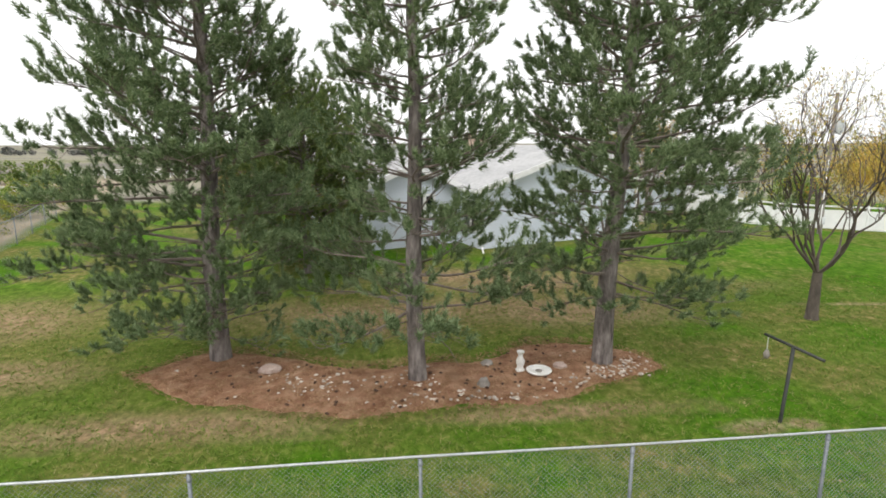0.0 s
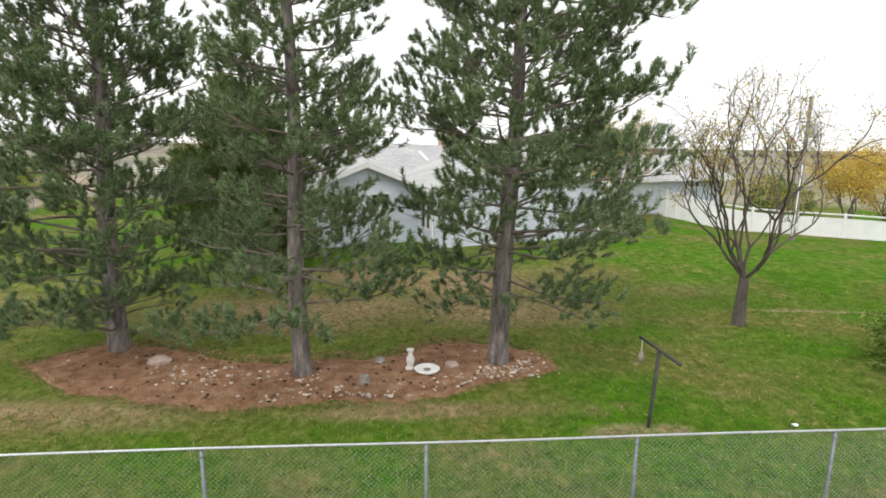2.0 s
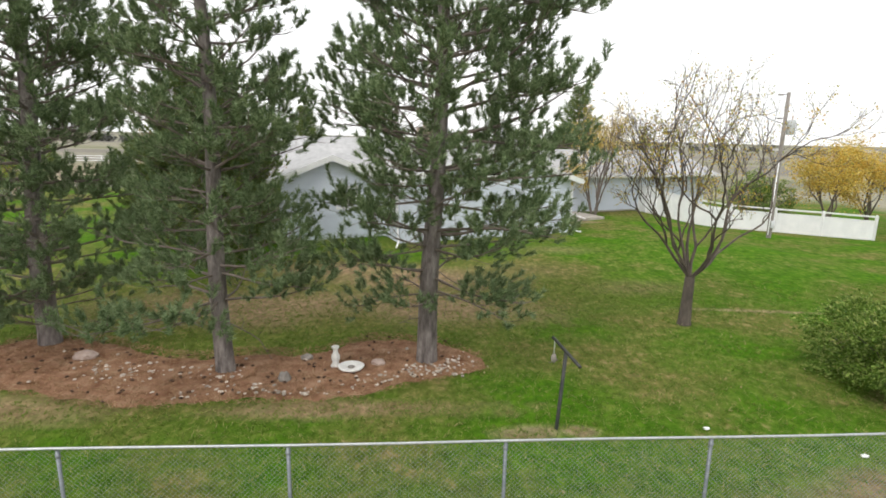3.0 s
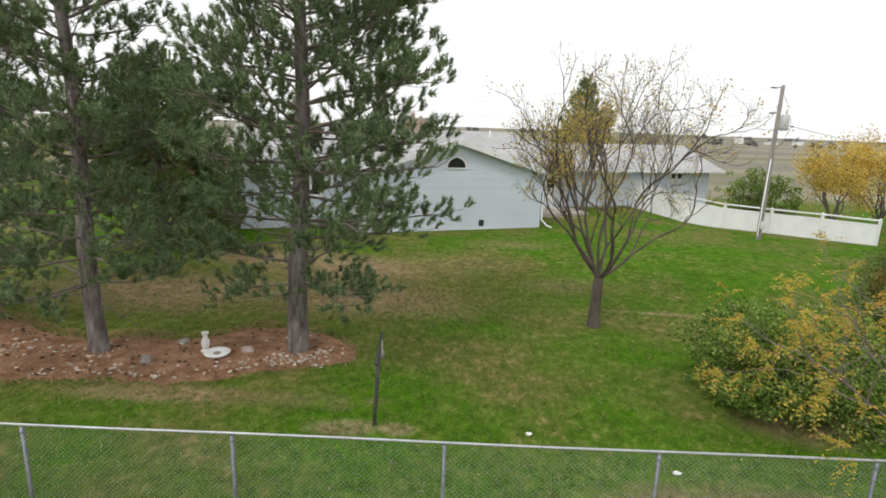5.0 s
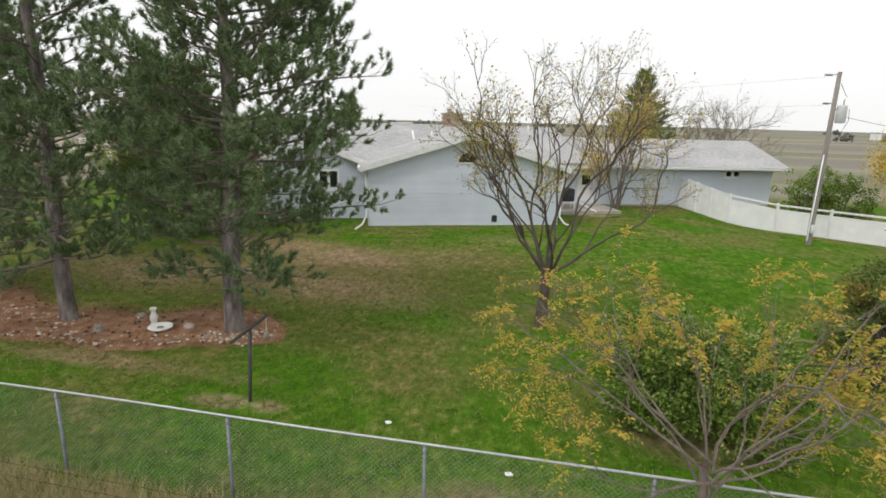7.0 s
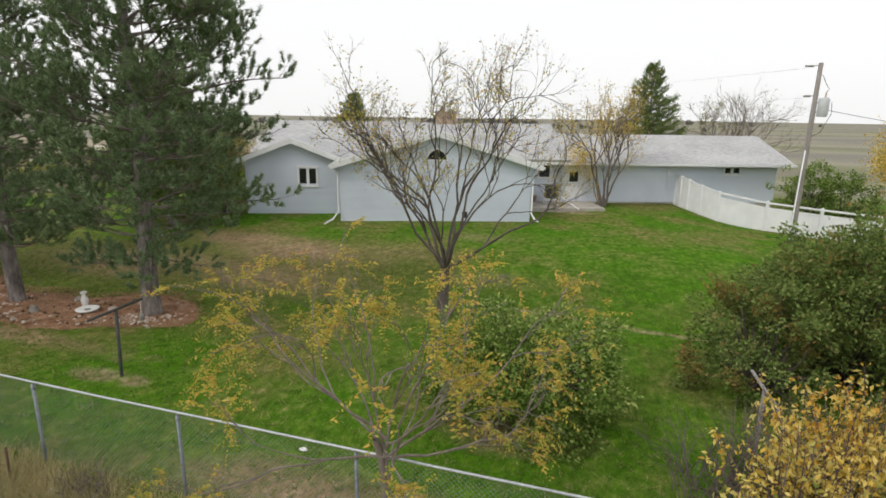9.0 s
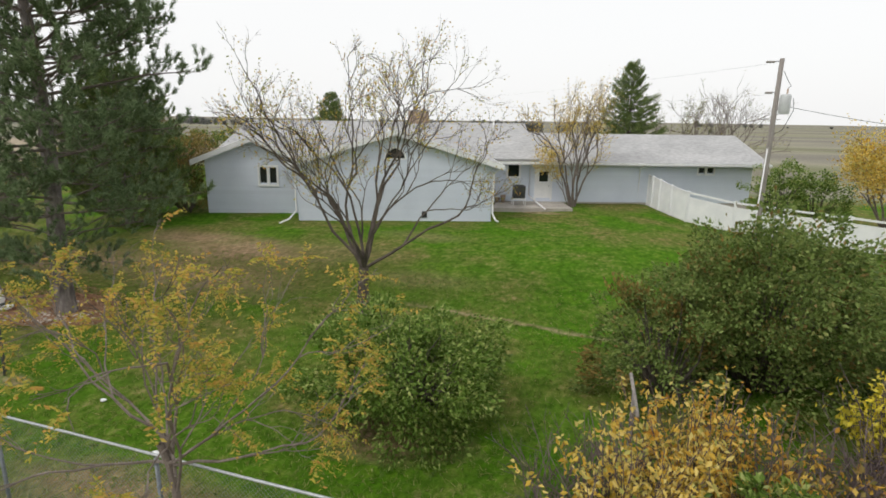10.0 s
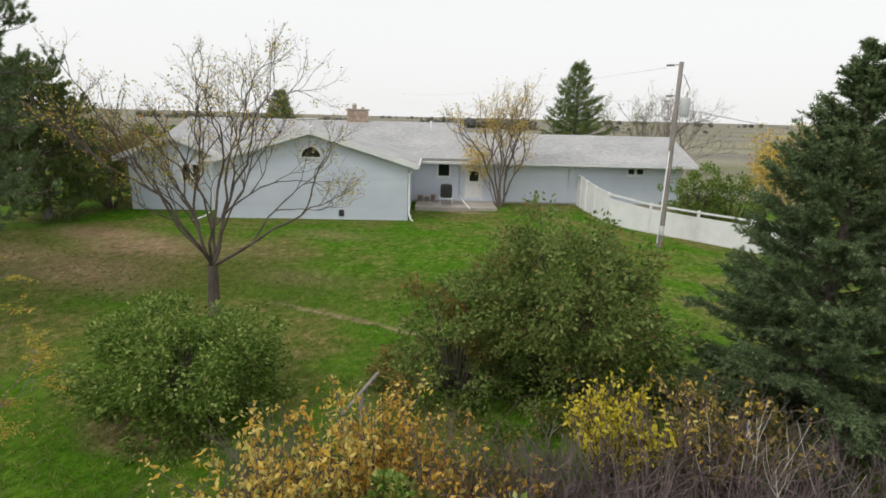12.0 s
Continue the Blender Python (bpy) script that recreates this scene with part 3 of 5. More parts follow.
tube_part("downspout", [(9.5, 4.8, 2.62), (9.44, 5.46, 2.4), (9.44, 5.46, 0.5)], 0.045, M_TRIM, house)


def window(u0, u1, z0, z1, w, sashes, fw=0.1):
    win = box_part("window", (u0, w + 0.06, z0), (u1, w + 0.075, z1), M_PANE, house, "dark window with white vinyl frame")
    for a, b, c, d in ((u0 - fw, u1 + fw, z0 - fw, z0), (u0 - fw, u1 + fw, z1, z1 + fw), (u0 - fw, u0, z0, z1), (u1, u1 + fw, z0, z1)):
        box_part("frame", (a, w - 0.07, c), (b, w + 0.06, d), M_TRIM, win)
    for k in range(1, sashes):
        c = u0 + (u1 - u0) * k / sashes
        box_part("mullion", (c - 0.07, w - 0.05, z0), (c + 0.07, w + 0.06, z1), M_TRIM, win)
    return win


window(-11.9, -11.03, 1.62, 2.53, 2.0, 2)
window(1.6, 2.24, 1.83, 2.55, REAR_W, 1)
window(12.98, 13.9, 2.1, 2.48, REAR_W, 2, 0.07)
# tall window in the side of the arched wing
side = box_part("window", (B0 + 0.05, 0.45, 0.95), (B0 + 0.07, 1.55, 2.35), M_PANE, house, "tall dark side window")
for lo, hi in (((B0 - 0.05, 0.38, 0.88), (B0 + 0.05, 1.62, 0.95)), ((B0 - 0.05, 0.38, 2.35), (B0 + 0.05, 1.62, 2.42)), ((B0 - 0.05, 0.38, 0.95), (B0 + 0.05, 0.45, 2.35)),
               ((B0 - 0.05, 1.55, 0.95), (B0 + 0.05, 1.62, 2.35)), ((B0 - 0.05, 0.96, 0.95), (B0 + 0.05, 1.04, 2.35))):
    box_part("frame", lo, hi, M_TRIM, side)
# half-round window
arch = Geo(3)
ring = [(ARCH_C + ARCH_R * math.cos(t), 0.04, ARCH_Z + ARCH_R * math.sin(t)) for t in np.linspace(0, math.pi, 25)]
for p, q in zip(ring, ring[1:]):
    arch.add([(ARCH_C, 0.04, ARCH_Z), p, q], [(0, 2, 1)])
arch_ob = part("arched_window", arch, M_PANE, house, "dark half-round gable window with white rim")
tube_part("frame", [(p[0], -0.02, p[2]) for p in ring], 0.045, M_TRIM, arch_ob)
box_part("sill", (ARCH_C - ARCH_R - 0.06, -0.07, ARCH_Z - 0.06), (ARCH_C + ARCH_R + 0.06, 0.05, ARCH_Z), M_TRIM, arch_ob)
# wall left and right of the arch inside its square opening
spand = Geo()
for p, q in zip(ring, ring[1:]):
    t0, t1 = ARCH_Z + ARCH_R, ARCH_Z + ARCH_R
    spand.add([(p[0], 0.0, p[2]), (q[0], 0.0, q[2]), (q[0], 0.0, t1), (p[0], 0.0, t0)], [(0, 3, 2, 1)])
part("wall", spand, M_SIDING, house)
# back door with a glazed upper half
door = box_part("door", (3.3, 5.58, 0.46), (4.16, 5.62, 2.33), M_TRIM, house, "white back door with a glazed upper half", 0.004)
box_part("pane", (3.47, 5.565, 1.55), (3.99, 5.575, 2.14), M_PANE, door)
tube_part("handle", [(4.06, 5.57, 1.3), (4.06, 5.49, 1.3)], 0.03, M_GALV, door)
for lo, hi in (((3.2, 5.51, 0.46), (3.3, 5.61, 2.43)), ((4.16, 5.51, 0.46), (4.26, 5.61, 2.43)), ((3.3, 5.51, 2.33), (4.16, 5.61, 2.43))):
    box_part("door_frame", lo, hi, M_TRIM, house)
box_part("wall_vent", (-3.43, -0.06, 0.3), (-3.17, 0.0, 0.62), M_BLACK, house, "black dryer vent hood", 0.02)
box_part("foundation", (B0 + 0.02, 0.01, -0.3), (B1 - 0.02, 0.12, 0.1), M_CONCRETE, house)
box_part("foundation", (A0 + 0.02, 2.01, -0.3), (B0 - 0.02, 2.12, 0.1), M_CONCRETE, house)
box_part("foundation", (0.02, REAR_W + 0.01, -0.4), (R1 - 0.02, REAR_W + 0.12, 0.36), M_CONCRETE, house)
box_part("foundation", (R1 - 0.12, REAR_W + 0.15, -0.6), (R1 - 0.01, REAR_W + 7.3, 0.36), M_CONCRETE, house)
# chimney of bricks with its flue
chim = box_part("chimney", (-4.5, 10.3, 4.3), (-3.15, 11.0, 5.55), M_BRICK, house, "tan brick chimney")
for course in range(12):
    for k in range(6):
        u = -4.52 + 0.228 * k + (0.114 if course % 2 else 0)
        box_part("brick", (u, 10.27, 4.62 + 0.077 * course), (min(u + 0.218, -3.13), 10.32, 4.62 + 0.077 * course + 0.066), M_BRICK, chim)
box_part("chimney_cap", (-4.58, 10.22, 5.55), (-3.07, 11.08, 5.63), M_CONCRETE, house, "", 0.01)
tube_part("flue", [(-4.05, 10.6, 5.6), (-4.05, 10.6, 5.9)], 0.15, M_BRICK, house, 10)
tube_part("flue_cap", [(-4.05, 10.6, 5.93), (-4.05, 10.6, 5.99)], [0.2, 0.06], M_CONCRETE, house, 10)
tube_part("flue", [(-3.5, 10.6, 5.6), (-3.5, 10.6, 5.76)], 0.11, M_BRICK, house, 10)
tube_part("roof_vent", [(1.1, 9.6, 4.45), (1.1, 9.6, 4.98)], 0.05, M_TRIM, house)
tube_part("roof_vent", [(-5.6, 7.4, 3.7), (-5.6, 7.4, 4.5)], 0.05, M_TRIM, house)
tube_part("roof_vent", [(7.0, 8.6, 4.0), (7.0, 8.6, 4.45)], 0.05, M_TRIM, house)
strip("ridge_vent", (-7.9, 10.45, 4.88), (-6.5, 10.45, 4.88), (0, 0, 0.07), (0, 0.3, 0), M_TRIM)
# skylight curb on the slope behind the arched gable
strip("roof_curb", (-6.7, 7.6, 3.86), (-6.7, 9.0, 4.36), (0, 0, 0.14), (0.12, 0, 0), M_TRIM)

patio = box_part("patio", (0.3, 2.9, -0.1), (4.9, 5.5, 0.36), M_CONCRETE, None, "", 0.02)
patio.matrix_world = HOUSE
tagged(patio, "tan concrete patio slab beside the back door", "patio", kind="structure")

ac = thing("air_conditioner", "dark air-conditioning unit on a white stand on the patio", "air conditioner", HOUSE @ Matrix.Translation((2.05, 4.1, 0.36)))
box_part("cabinet", (-0.33, -0.28, 0.4), (0.33, 0.28, 1.12), M_BLACK, ac, "", 0.03)
for k in range(9):
    box_part("slat", (-0.3, -0.295, 0.46 + 0.07 * k), (0.3, -0.28, 0.495 + 0.07 * k), M_DARKSTEEL, ac)
for lx in (-0.36, 0.32):
    for ly in (-0.3, 0.26):
        box_part("leg", (lx, ly, 0.0), (lx + 0.04, ly + 0.04, 0.4), M_TRIM, ac, "white stand leg")
box_part("stand", (-0.38, -0.32, 0.34), (0.38, 0.32, 0.4), M_TRIM, ac, "white stand top", 0.01)
lathe("fan_grille", [(0.0, 1.14), (0.24, 1.14), (0.26, 1.12)], M_DARKSTEEL, ac)
for px, h in ((0.55, 0.35), (0.95, 0.28), (1.3, 0.42)):
    pot = thing("flower_pot", "small dull clay flower pot by the wall", "pot", HOUSE @ Matrix.Translation((px, 5.1, 0.36)), "pots by the wall")
    lathe("pot", [(0.0, 0.0), (0.1, 0.0), (0.15, h * 0.9), (0.17, h * 0.9), (0.17, h), (0.13, h), (0.12, h * 0.8), (0.0, h * 0.8)], M_BRICK, pot)


# ---- white vinyl fence ----
def vinyl_fence():
    fence = thing("vinyl_fence", "white vinyl privacy fence with an open top rail", "fence")
    pts = [(20.62, 37.35, 1.8), (20.85, 36.7, 1.8), (21.2, 35.95, 1.75), (21.75, 35.0, 1.65), (22.5, 33.95, 1.6), (24.6, 32.9, 1.5), (26.7, 31.75, 1.45), (28.75, 30.5, 1.45), (30.9, 29.2, 1.4)]
    for (x, y, h), nxt in zip(pts, pts[1:] + [None]):
        z = gz(x, y)
        post = box_part("post", (-0.065, -0.065, -0.1), (0.065, 0.065, h), M_VINYL, fence, "", 0.01)
        post.location = (x, y, z)
        lathe("cap", [(0.0, h + 0.07), (0.085, h + 0.015), (0.085, h)], M_VINYL, post, seg=4)
        if not nxt:
            continue
        x2, y2, h2 = nxt
        z2 = gz(x2, y2)
        run = math.hypot(x2 - x, y2 - y)
        d = np.array([(x2 - x) / run, (y2 - y) / run, 0])
        sd = np.array([-d[1], d[0], 0])
        gap = 0.26 if run > 1.6 else 0.04
        for name, lo, hi, w in (("top_rail", h - 0.1, h2 - 0.1, 0.09), ("mid_rail", h - 0.1 - gap, h2 - 0.1 - gap, 0.08), ("bottom_rail", 0.05, 0.05, 0.1)):
            a, b = np.array([x, y, z + lo]), np.array([x2, y2, z2 + hi])
            strip(name, a - sd * 0.025 + d * 0.066, b - sd * 0.025 - d * 0.066, (0, 0, w), sd * 0.05, M_VINYL, fence)
        m = max(2, int(run / 0.28))
        for k in range(m):
            s0, s1 = k / m, (k + 1) / m
            p, q = np.array([x, y, z]) + d * (0.07 + (run - 0.14) * s0), np.array([x, y, z]) + d * (0.07 + (run - 0.14) * s1)
            zb0, zb1 = (z2 - z) * s0, (z2 - z) * s1
            g = Geo()
            t0, t1 = h + (h2 - h) * s0 - 0.1 - gap, h + (h2 - h) * s1 - 0.1 - gap
            o = sd * (0.012 if k % 2 else 0.010)
            v = [p + (0, 0, zb0 - 0.15), q + (0, 0, zb1 - 0.15), q + (0, 0, zb1 + t1), p + (0, 0, zb0 + t0)]
            g.add([a - o for a in v] + [a + o for a in v], [(0, 1, 2, 3), (7, 6, 5, 4), (0, 4, 5, 1), (1, 5, 6, 2), (2, 6, 7, 3), (3, 7, 4, 0)])
            part("board", g, M_VINYL, fence)


vinyl_fence()


# ---- chain-link fences ----
def chain_link(a, b, spacing, h, label, dense=0.075, rail=M_GALVRAIL):
    a, b = np.array([*a, 0.0]), np.array([*b, 0.0])
    run = np.linalg.norm(b - a)
    d = (b - a) / run
    f = thing("chain_link_fence", label, "fence")
    m = int(round(run / spacing))
    for k in range(m + 1):
        p = a + d * (run * k / m)
        z = gz(p[0], p[1])
        post = tube_part("post", [(p[0], p[1], z - 0.1), (p[0], p[1], z + h - 0.03)], 0.026, M_GALV, f, 10)
        tube_part("clamp", [(p[0], p[1], z + h - 0.12), (p[0], p[1], z + h - 0.07)], 0.033, M_GALV, post, 10)
    steps = [a + d * s for s in np.linspace(0, run, m * 2 + 1)]
    top = [(p[0], p[1], gz(p[0], p[1]) + h) for p in steps]
    tube_part("top_rail", top, 0.018, rail, f, 8, "galvanised top rail")
    net = Geo()
    lo, hi = 0.04, h - 0.02
    span = hi - lo
    for sgn in (1, -1):
        s = -span
        while s < run + span:
            s0, s1 = (s, s + span) if sgn > 0 else (s + span, s)
            t0, t1 = 0.0, 1.0
            ss = np.array([s0, s1])
            lo_t = [0.0]
            hi_t = [1.0]
            for lim, side_sign in ((0.0, 1), (run, -1)):
                va, vb = side_sign * (s0 - lim), side_sign * (s1 - lim)
                if va < 0 and vb < 0:
                    lo_t.append(2.0)
                elif va < 0:
                    lo_t.append(va / (va - vb))
                elif vb < 0:
                    hi_t.append(va / (va - vb))
            t0, t1 = max(lo_t), min(hi_t)
            if t1 - t0 > 0.02:
                q = [a + d * (s0 + (s1 - s0) * t) + np.array([0, 0, gz(*(a + d * (s0 + (s1 - s0) * t))[:2]) + lo + span * t]) for t in (t0, t1)]
                tube(net, q, 0.0019, 3)
            s += dense
    part("wire_net", net, M_WIRE, f, "grey diamond wire netting")


chain_link((-11.28, 7.03), (25.38, 7.03), 2.82, 1.42, "grey chain-link fence with a pale top rail", 0.07)
chain_link((-11.28, 7.03), (-21.4, 38.0), 3.0, 1.3, "grey chain-link side fence along the yard", 0.11, M_GALV)


# low wire fence of rusty stakes in the rough grass
wire_fence = thing("wire_fence", "low wire fence on thin rusty steel stakes", "fence")
stakes = [(-5.5, 6.4), (-2.3, 6.5), (1.0, 6.45), (4.3, 6.5), (8.5, 6.45)]
for x, y in stakes:
    tube_part("stake", [(x, y, gz(x, y) - 0.1), (x + 0.02, y, gz(x, y) + 0.62)], 0.02, M_RUST, wire_fence, 6)
for h in (0.3, 0.52):
    tube_part("wire", [(x, y, gz(x, y) + h) for x, y in stakes], 0.004, M_RUST, wire_fence, 4)


# ---- clothesline poles ----
def clothes_pole(x, y, lean, label, h=1.54, metal=M_DARKSTEEL):
    t = thing("clothesline_pole", label, "clothesline pole", Matrix.Translation((x, y, gz(x, y))), "clothesline poles")
    tube_part("post", [(0, 0, -0.1), (lean, 0.0, h)], 0.035, metal, t, 10)
    arm = np.array([0.06, -0.998, 0.0])
    c = np.array([lean, 0, h])
    tube_part("crossbar", [c - arm * 0.72, c + arm * 0.68], 0.03, metal, t, 8)
    return t


clothes_pole(7.14, 9.7, 0.09, "dark green steel clothesline T-pole on the lawn")
clothes_pole(19.6, 10.8, 0.0, "weathered grey clothesline T-pole among shrubs", 1.3, M_POLEWOOD)
hang = thing("hanging_feeder", "small hanging bird feeder on a pale cord", "bird feeder", Matrix.Translation((7.2, 10.34, 1.52)))
tube_part("cord", [(0, 0, 0), (0.0, 0, -0.28)], 0.008, M_VINYL, hang, 5)
lathe("feeder", [(0.0, -0.26), (0.035, -0.28), (0.06, -0.36), (0.045, -0.44), (0.0, -0.47)], M_GREYROCK, hang, seg=10)
tube_part("perch", [(-0.09, 0, -0.46), (0.09, 0.0, -0.4)], 0.008, M_TWIG, hang, 5)

# ---- garden ornaments on the bed ----
ped = thing("birdbath_pedestal", "white concrete baluster pedestal standing on the mulch", "pedestal", Matrix.Translation((2.72, 12.55, gz(2.72, 12.55) + 0.04)))
lathe("shaft", [(0.0, 0.0), (0.12, 0.0), (0.12, 0.04), (0.085, 0.07), (0.07, 0.12), (0.1, 0.21), (0.1, 0.27), (0.055, 0.37), (0.05, 0.42), (0.085, 0.47), (0.09, 0.5), (0.07, 0.51), (0.0, 0.49)], M_WHITE_STONE, ped)
basin = thing("birdbath_bowl", "white scalloped birdbath bowl lying on the mulch", "birdbath bowl", Matrix.Translation((3.1, 12.3, gz(3.1, 12.3) + 0.07)))
lathe("bowl", [(0.0, 0.0), (0.15, 0.0), (0.27, 0.06), (0.30, 0.10), (0.27, 0.115), (0.2, 0.085), (0.08, 0.07)], M_WHITE_STONE, basin, seg=28)
lathe("drain", [(0.0, 0.085), (0.08, 0.085), (0.085, 0.06)], M_GREYROCK, basin, seg=12)


def rock_mesh(name, material, sx, sy, sz, seed, rough=0.28, sub=3):
    bm = bmesh.new()
    bmesh.ops.create_icosphere(bm, subdivisions=sub, radius=1)
    for v in bm.verts:
        q = v.co * (1 + rough * noise.noise(v.co * 1.4 + Vector((seed * 7.1, 0, 0))) + 0.3 * rough * noise.noise(v.co * 4 + Vector((0, seed * 3.3, 0))))
        v.co = Vector((q.x * sx, q.y * sy, max(q.z, -0.35) * sz))
    me = bpy.data.meshes.new(name)
    bm.to_mesh(me)
    bm.free()
    me.materials.append(material)
    return me


for x, y, s, mt, label in ((-3.15, 13.1, (0.26, 0.19, 0.17), M_BOULDER, "flat pinkish granite boulder on the mulch"), (1.71, 11.8, (0.14, 0.11, 0.17), M_GREYROCK, "upright grey-brown rock on the mulch"),
                           (2.0, 12.95, (0.15, 0.12, 0.1), M_GREYROCK, "small grey rock at the mulch edge"), (3.7, 12.6, (0.16, 0.12, 0.1), M_BOULDER, "small pinkish rock on the mulch")):
    ob = new("boulder", rock_mesh("boulder", mt, *s, seed=x))
    ob.location = (x, y, gz(x, y) + 0.1)
    tagged(ob, label, "rock")

STONES = [rock_mesh("stone", M_STONE, 1.0, 0.8, 0.6, 11 + k, 0.35, 1) for k in range(5)]
rng = np.random.default_rng(8)
spots = []
for k in range(300):
    if k < 110:
        x = rng.uniform(-0.4, 5.6)
        y = bed_front(x) + 0.12 + abs(rng.normal(0, 0.3))
    elif k < 185:
        a, r = rng.uniform(-2.6, 0.5), 0.35 + abs(rng.normal(0, 0.4))
        x, y = 4.9 + r * math.cos(a), 12.85 + r * math.sin(a)
    elif k < 215:
        a, r = rng.uniform(0, 6.3), 0.28 + abs(rng.normal(0, 0.22))
        x, y = 0.27 + r * math.cos(a), 12.35 + r * math.sin(a)
    elif k < 275:
        x, y = rng.normal(-1.9, 0.75), rng.normal(12.2, 0.42)
    else:
        x = rng.uniform(-5.5, 5.0)
        y = rng.uniform(bed_front(x) + 0.15, max(bed_back(x) - 0.2, bed_front(x) + 0.2))
    spots.append((x, y))
for k, (x, y) in enumerate(spots):
    ob = new("stone", STONES[k % 5])
    s = rng.uniform(0.02, 0.058) * (1.3 if rng.random() < 0.15 else 1)
    ob.matrix_world = Matrix.Translation((x, y, gz(x, y) + 0.075 + s * 0.1)) @ Matrix.Rotation(rng.uniform(0, 6.3), 4, "Z") @ Matrix.Diagonal((s, s, s, 1))
    tagged(ob, "small pale landscaping stone on the mulch", "stone", "stones on the mulch bed")
# pine cones
cones = Geo()
for k in range(90):
    x = rng.uniform(-5.6, 5.4)
    y = rng.uniform(bed_front(x) - 0.1, max(bed_back(x), bed_front(x) + 0.3))
    z = gz(x, y) + 0.1
    a = rng.uniform(0, 6.3)
    d = np.array([math.cos(a), math.sin(a), 0.1]) * 0.045
    tube(cones, [np.array([x, y, z]) - d, np.array([x, y, z]), np.array([x, y, z]) + d], [0.012, 0.028, 0.01], 6)
ob = part("pine_cones", cones, M_RUST)
tagged(ob, "dark fallen pine cones scattered over the mulch", "pine cone", kind="stuff")


# ---- trees ----
def wander(rng, start, heading, length, steps, jitter, lift=0.0):
    pts, d = [np.array(start, float)], unit(np.array(heading, float))
    for _ in range(steps):
        d = unit(d + rng.normal(0, jitter, 3) + np.array([0, 0, lift]))
        pts.append(pts[-1] + d * length / steps)
    return np.array(pts)


def pine(name, x, y, height, lean, seed, label, reach, first, tuft_mat=M_NEEDLE, trunk_r=0.175, gap=0.5, per=5, fullness=1.0, dead=0):
    """A tall open pine: whorls of rising limbs, shoots along them, bottle-brush tufts at the shoots."""
    rng = np.random.default_rng(seed)
    z0 = gz(x, y)
    t = thing(name, label, "pine tree", Matrix.Translation((x, y, z0)))
    hs = np.concatenate([[0.0, 0.12, 0.35], np.linspace(0.8, height, 15)])
    axis = np.stack([lean[0] * hs / 8 + 0.04 * np.sin(hs * 0.9 + seed), lean[1] * hs / 8 + 0.04 * np.cos(hs * 0.7 + seed), hs], 1)
    axis[0, 2] = -0.15
    rad = trunk_r * (1 - 0.8 * (hs / height) ** 1.1)
    rad[:3] *= (1.14, 1.07, 1.02)
    tg = Geo()
    tube(tg, axis, rad, 14)
    part("trunk", tg.mesh("trunk", M_BARK, smooth=True), M_BARK, t, "grey-brown furrowed pine trunk")
    tufts = Geo(3)

    def on_axis(h):
        return np.array([np.interp(h, hs, axis[:, 0]), np.interp(h, hs, axis[:, 1]), h])

    tp, td = [], []
    h, turn = first, rng.uniform(0, 6)
    while h < height - 0.3:
        f = (h - first) / (height - first)
        for k in range(per):
            a = turn + 6.283 * k / per + rng.normal(0, 0.25)
            L = reach(h, a) * rng.uniform(0.6, 1.1)
            if rng.random() > 0.93 or L < 0.3:
                continue
            rise = 0.02 + 0.4 * f + rng.normal(0, 0.1)
            s = on_axis(h + rng.normal(0, 0.08))
            p = wander(rng, s, (math.cos(a), math.sin(a), rise), L, 9, 0.07, 0.012 + 0.022 * f)
            r0 = 0.014 + 0.009 * L
            limbs = Geo()
            tube(limbs, p, np.linspace(r0, 0.008, 10), 5)
            start = 0.28 if h > 3 else 0.42
            nsub = int(L * 4.9 * fullness) + 2
            for q in np.linspace(start, 1.0, nsub):
                i = q * 9
                base = p[int(i)] + (p[min(int(i) + 1, 9)] - p[int(i)]) * (i % 1)
                fw = unit(p[min(int(i) + 1, 9)] - p[max(int(i) - 1, 0)])
                sgn = 1 if rng.random() < 0.5 else -1
                sidew = unit(np.cross(fw, (0, 0, 1))) * sgn
                sl = (0.35 + 0.42 * L * (1 - q) + 0.12) * rng.uniform(0.6, 1.1)
                sd = unit(fw * 0.75 + sidew * (0.8 if q < 0.97 else 0.0) + np.array([0, 0, rng.normal(0.12, 0.2)]))
                sp = wander(rng, base, sd, sl, 4, 0.13, 0.06)
                tube(limbs, sp, np.linspace(0.008, 0.004, 5), 3)
                nt = max(1, int(sl * 4.8 * fullness))
                for w in range(nt):
                    e = 4 if w == 0 else rng.integers(1, 5)
                    dd = unit(sp[e] - sp[e - 1])
                    if w:
                        dd = unit(dd + rng.normal(0, 0.55, 3) + np.array([0, 0, 0.3]))
                        stalk = rng.uniform(0.05, 0.28)
                    else:
                        stalk = 0.0
                    tp.append(sp[e] + dd * stalk)
                    td.append(dd + np.array([0, 0, 0.75]))
            part("limb", limbs, M_TWIG, t)
        h += gap * rng.uniform(0.75, 1.25) * (0.8 if h > 4 else 1.0)
        turn += 1.1
    tp, td = np.array(tp), np.array(td)
    # the thin straight shoots that carry the tufts
    tall = rng.uniform(0.7, 1.25, len(tp))
    for lo, hi, size in ((0.0, 0.9, 0.18), (0.9, 1.1, 0.25), (1.1, 2.0, 0.3)):
        pick = (tall >= lo) & (tall < hi)
        needles(tufts, tp[pick], td[pick], size, 62, 0.135, rng, 0.02, 0.95)
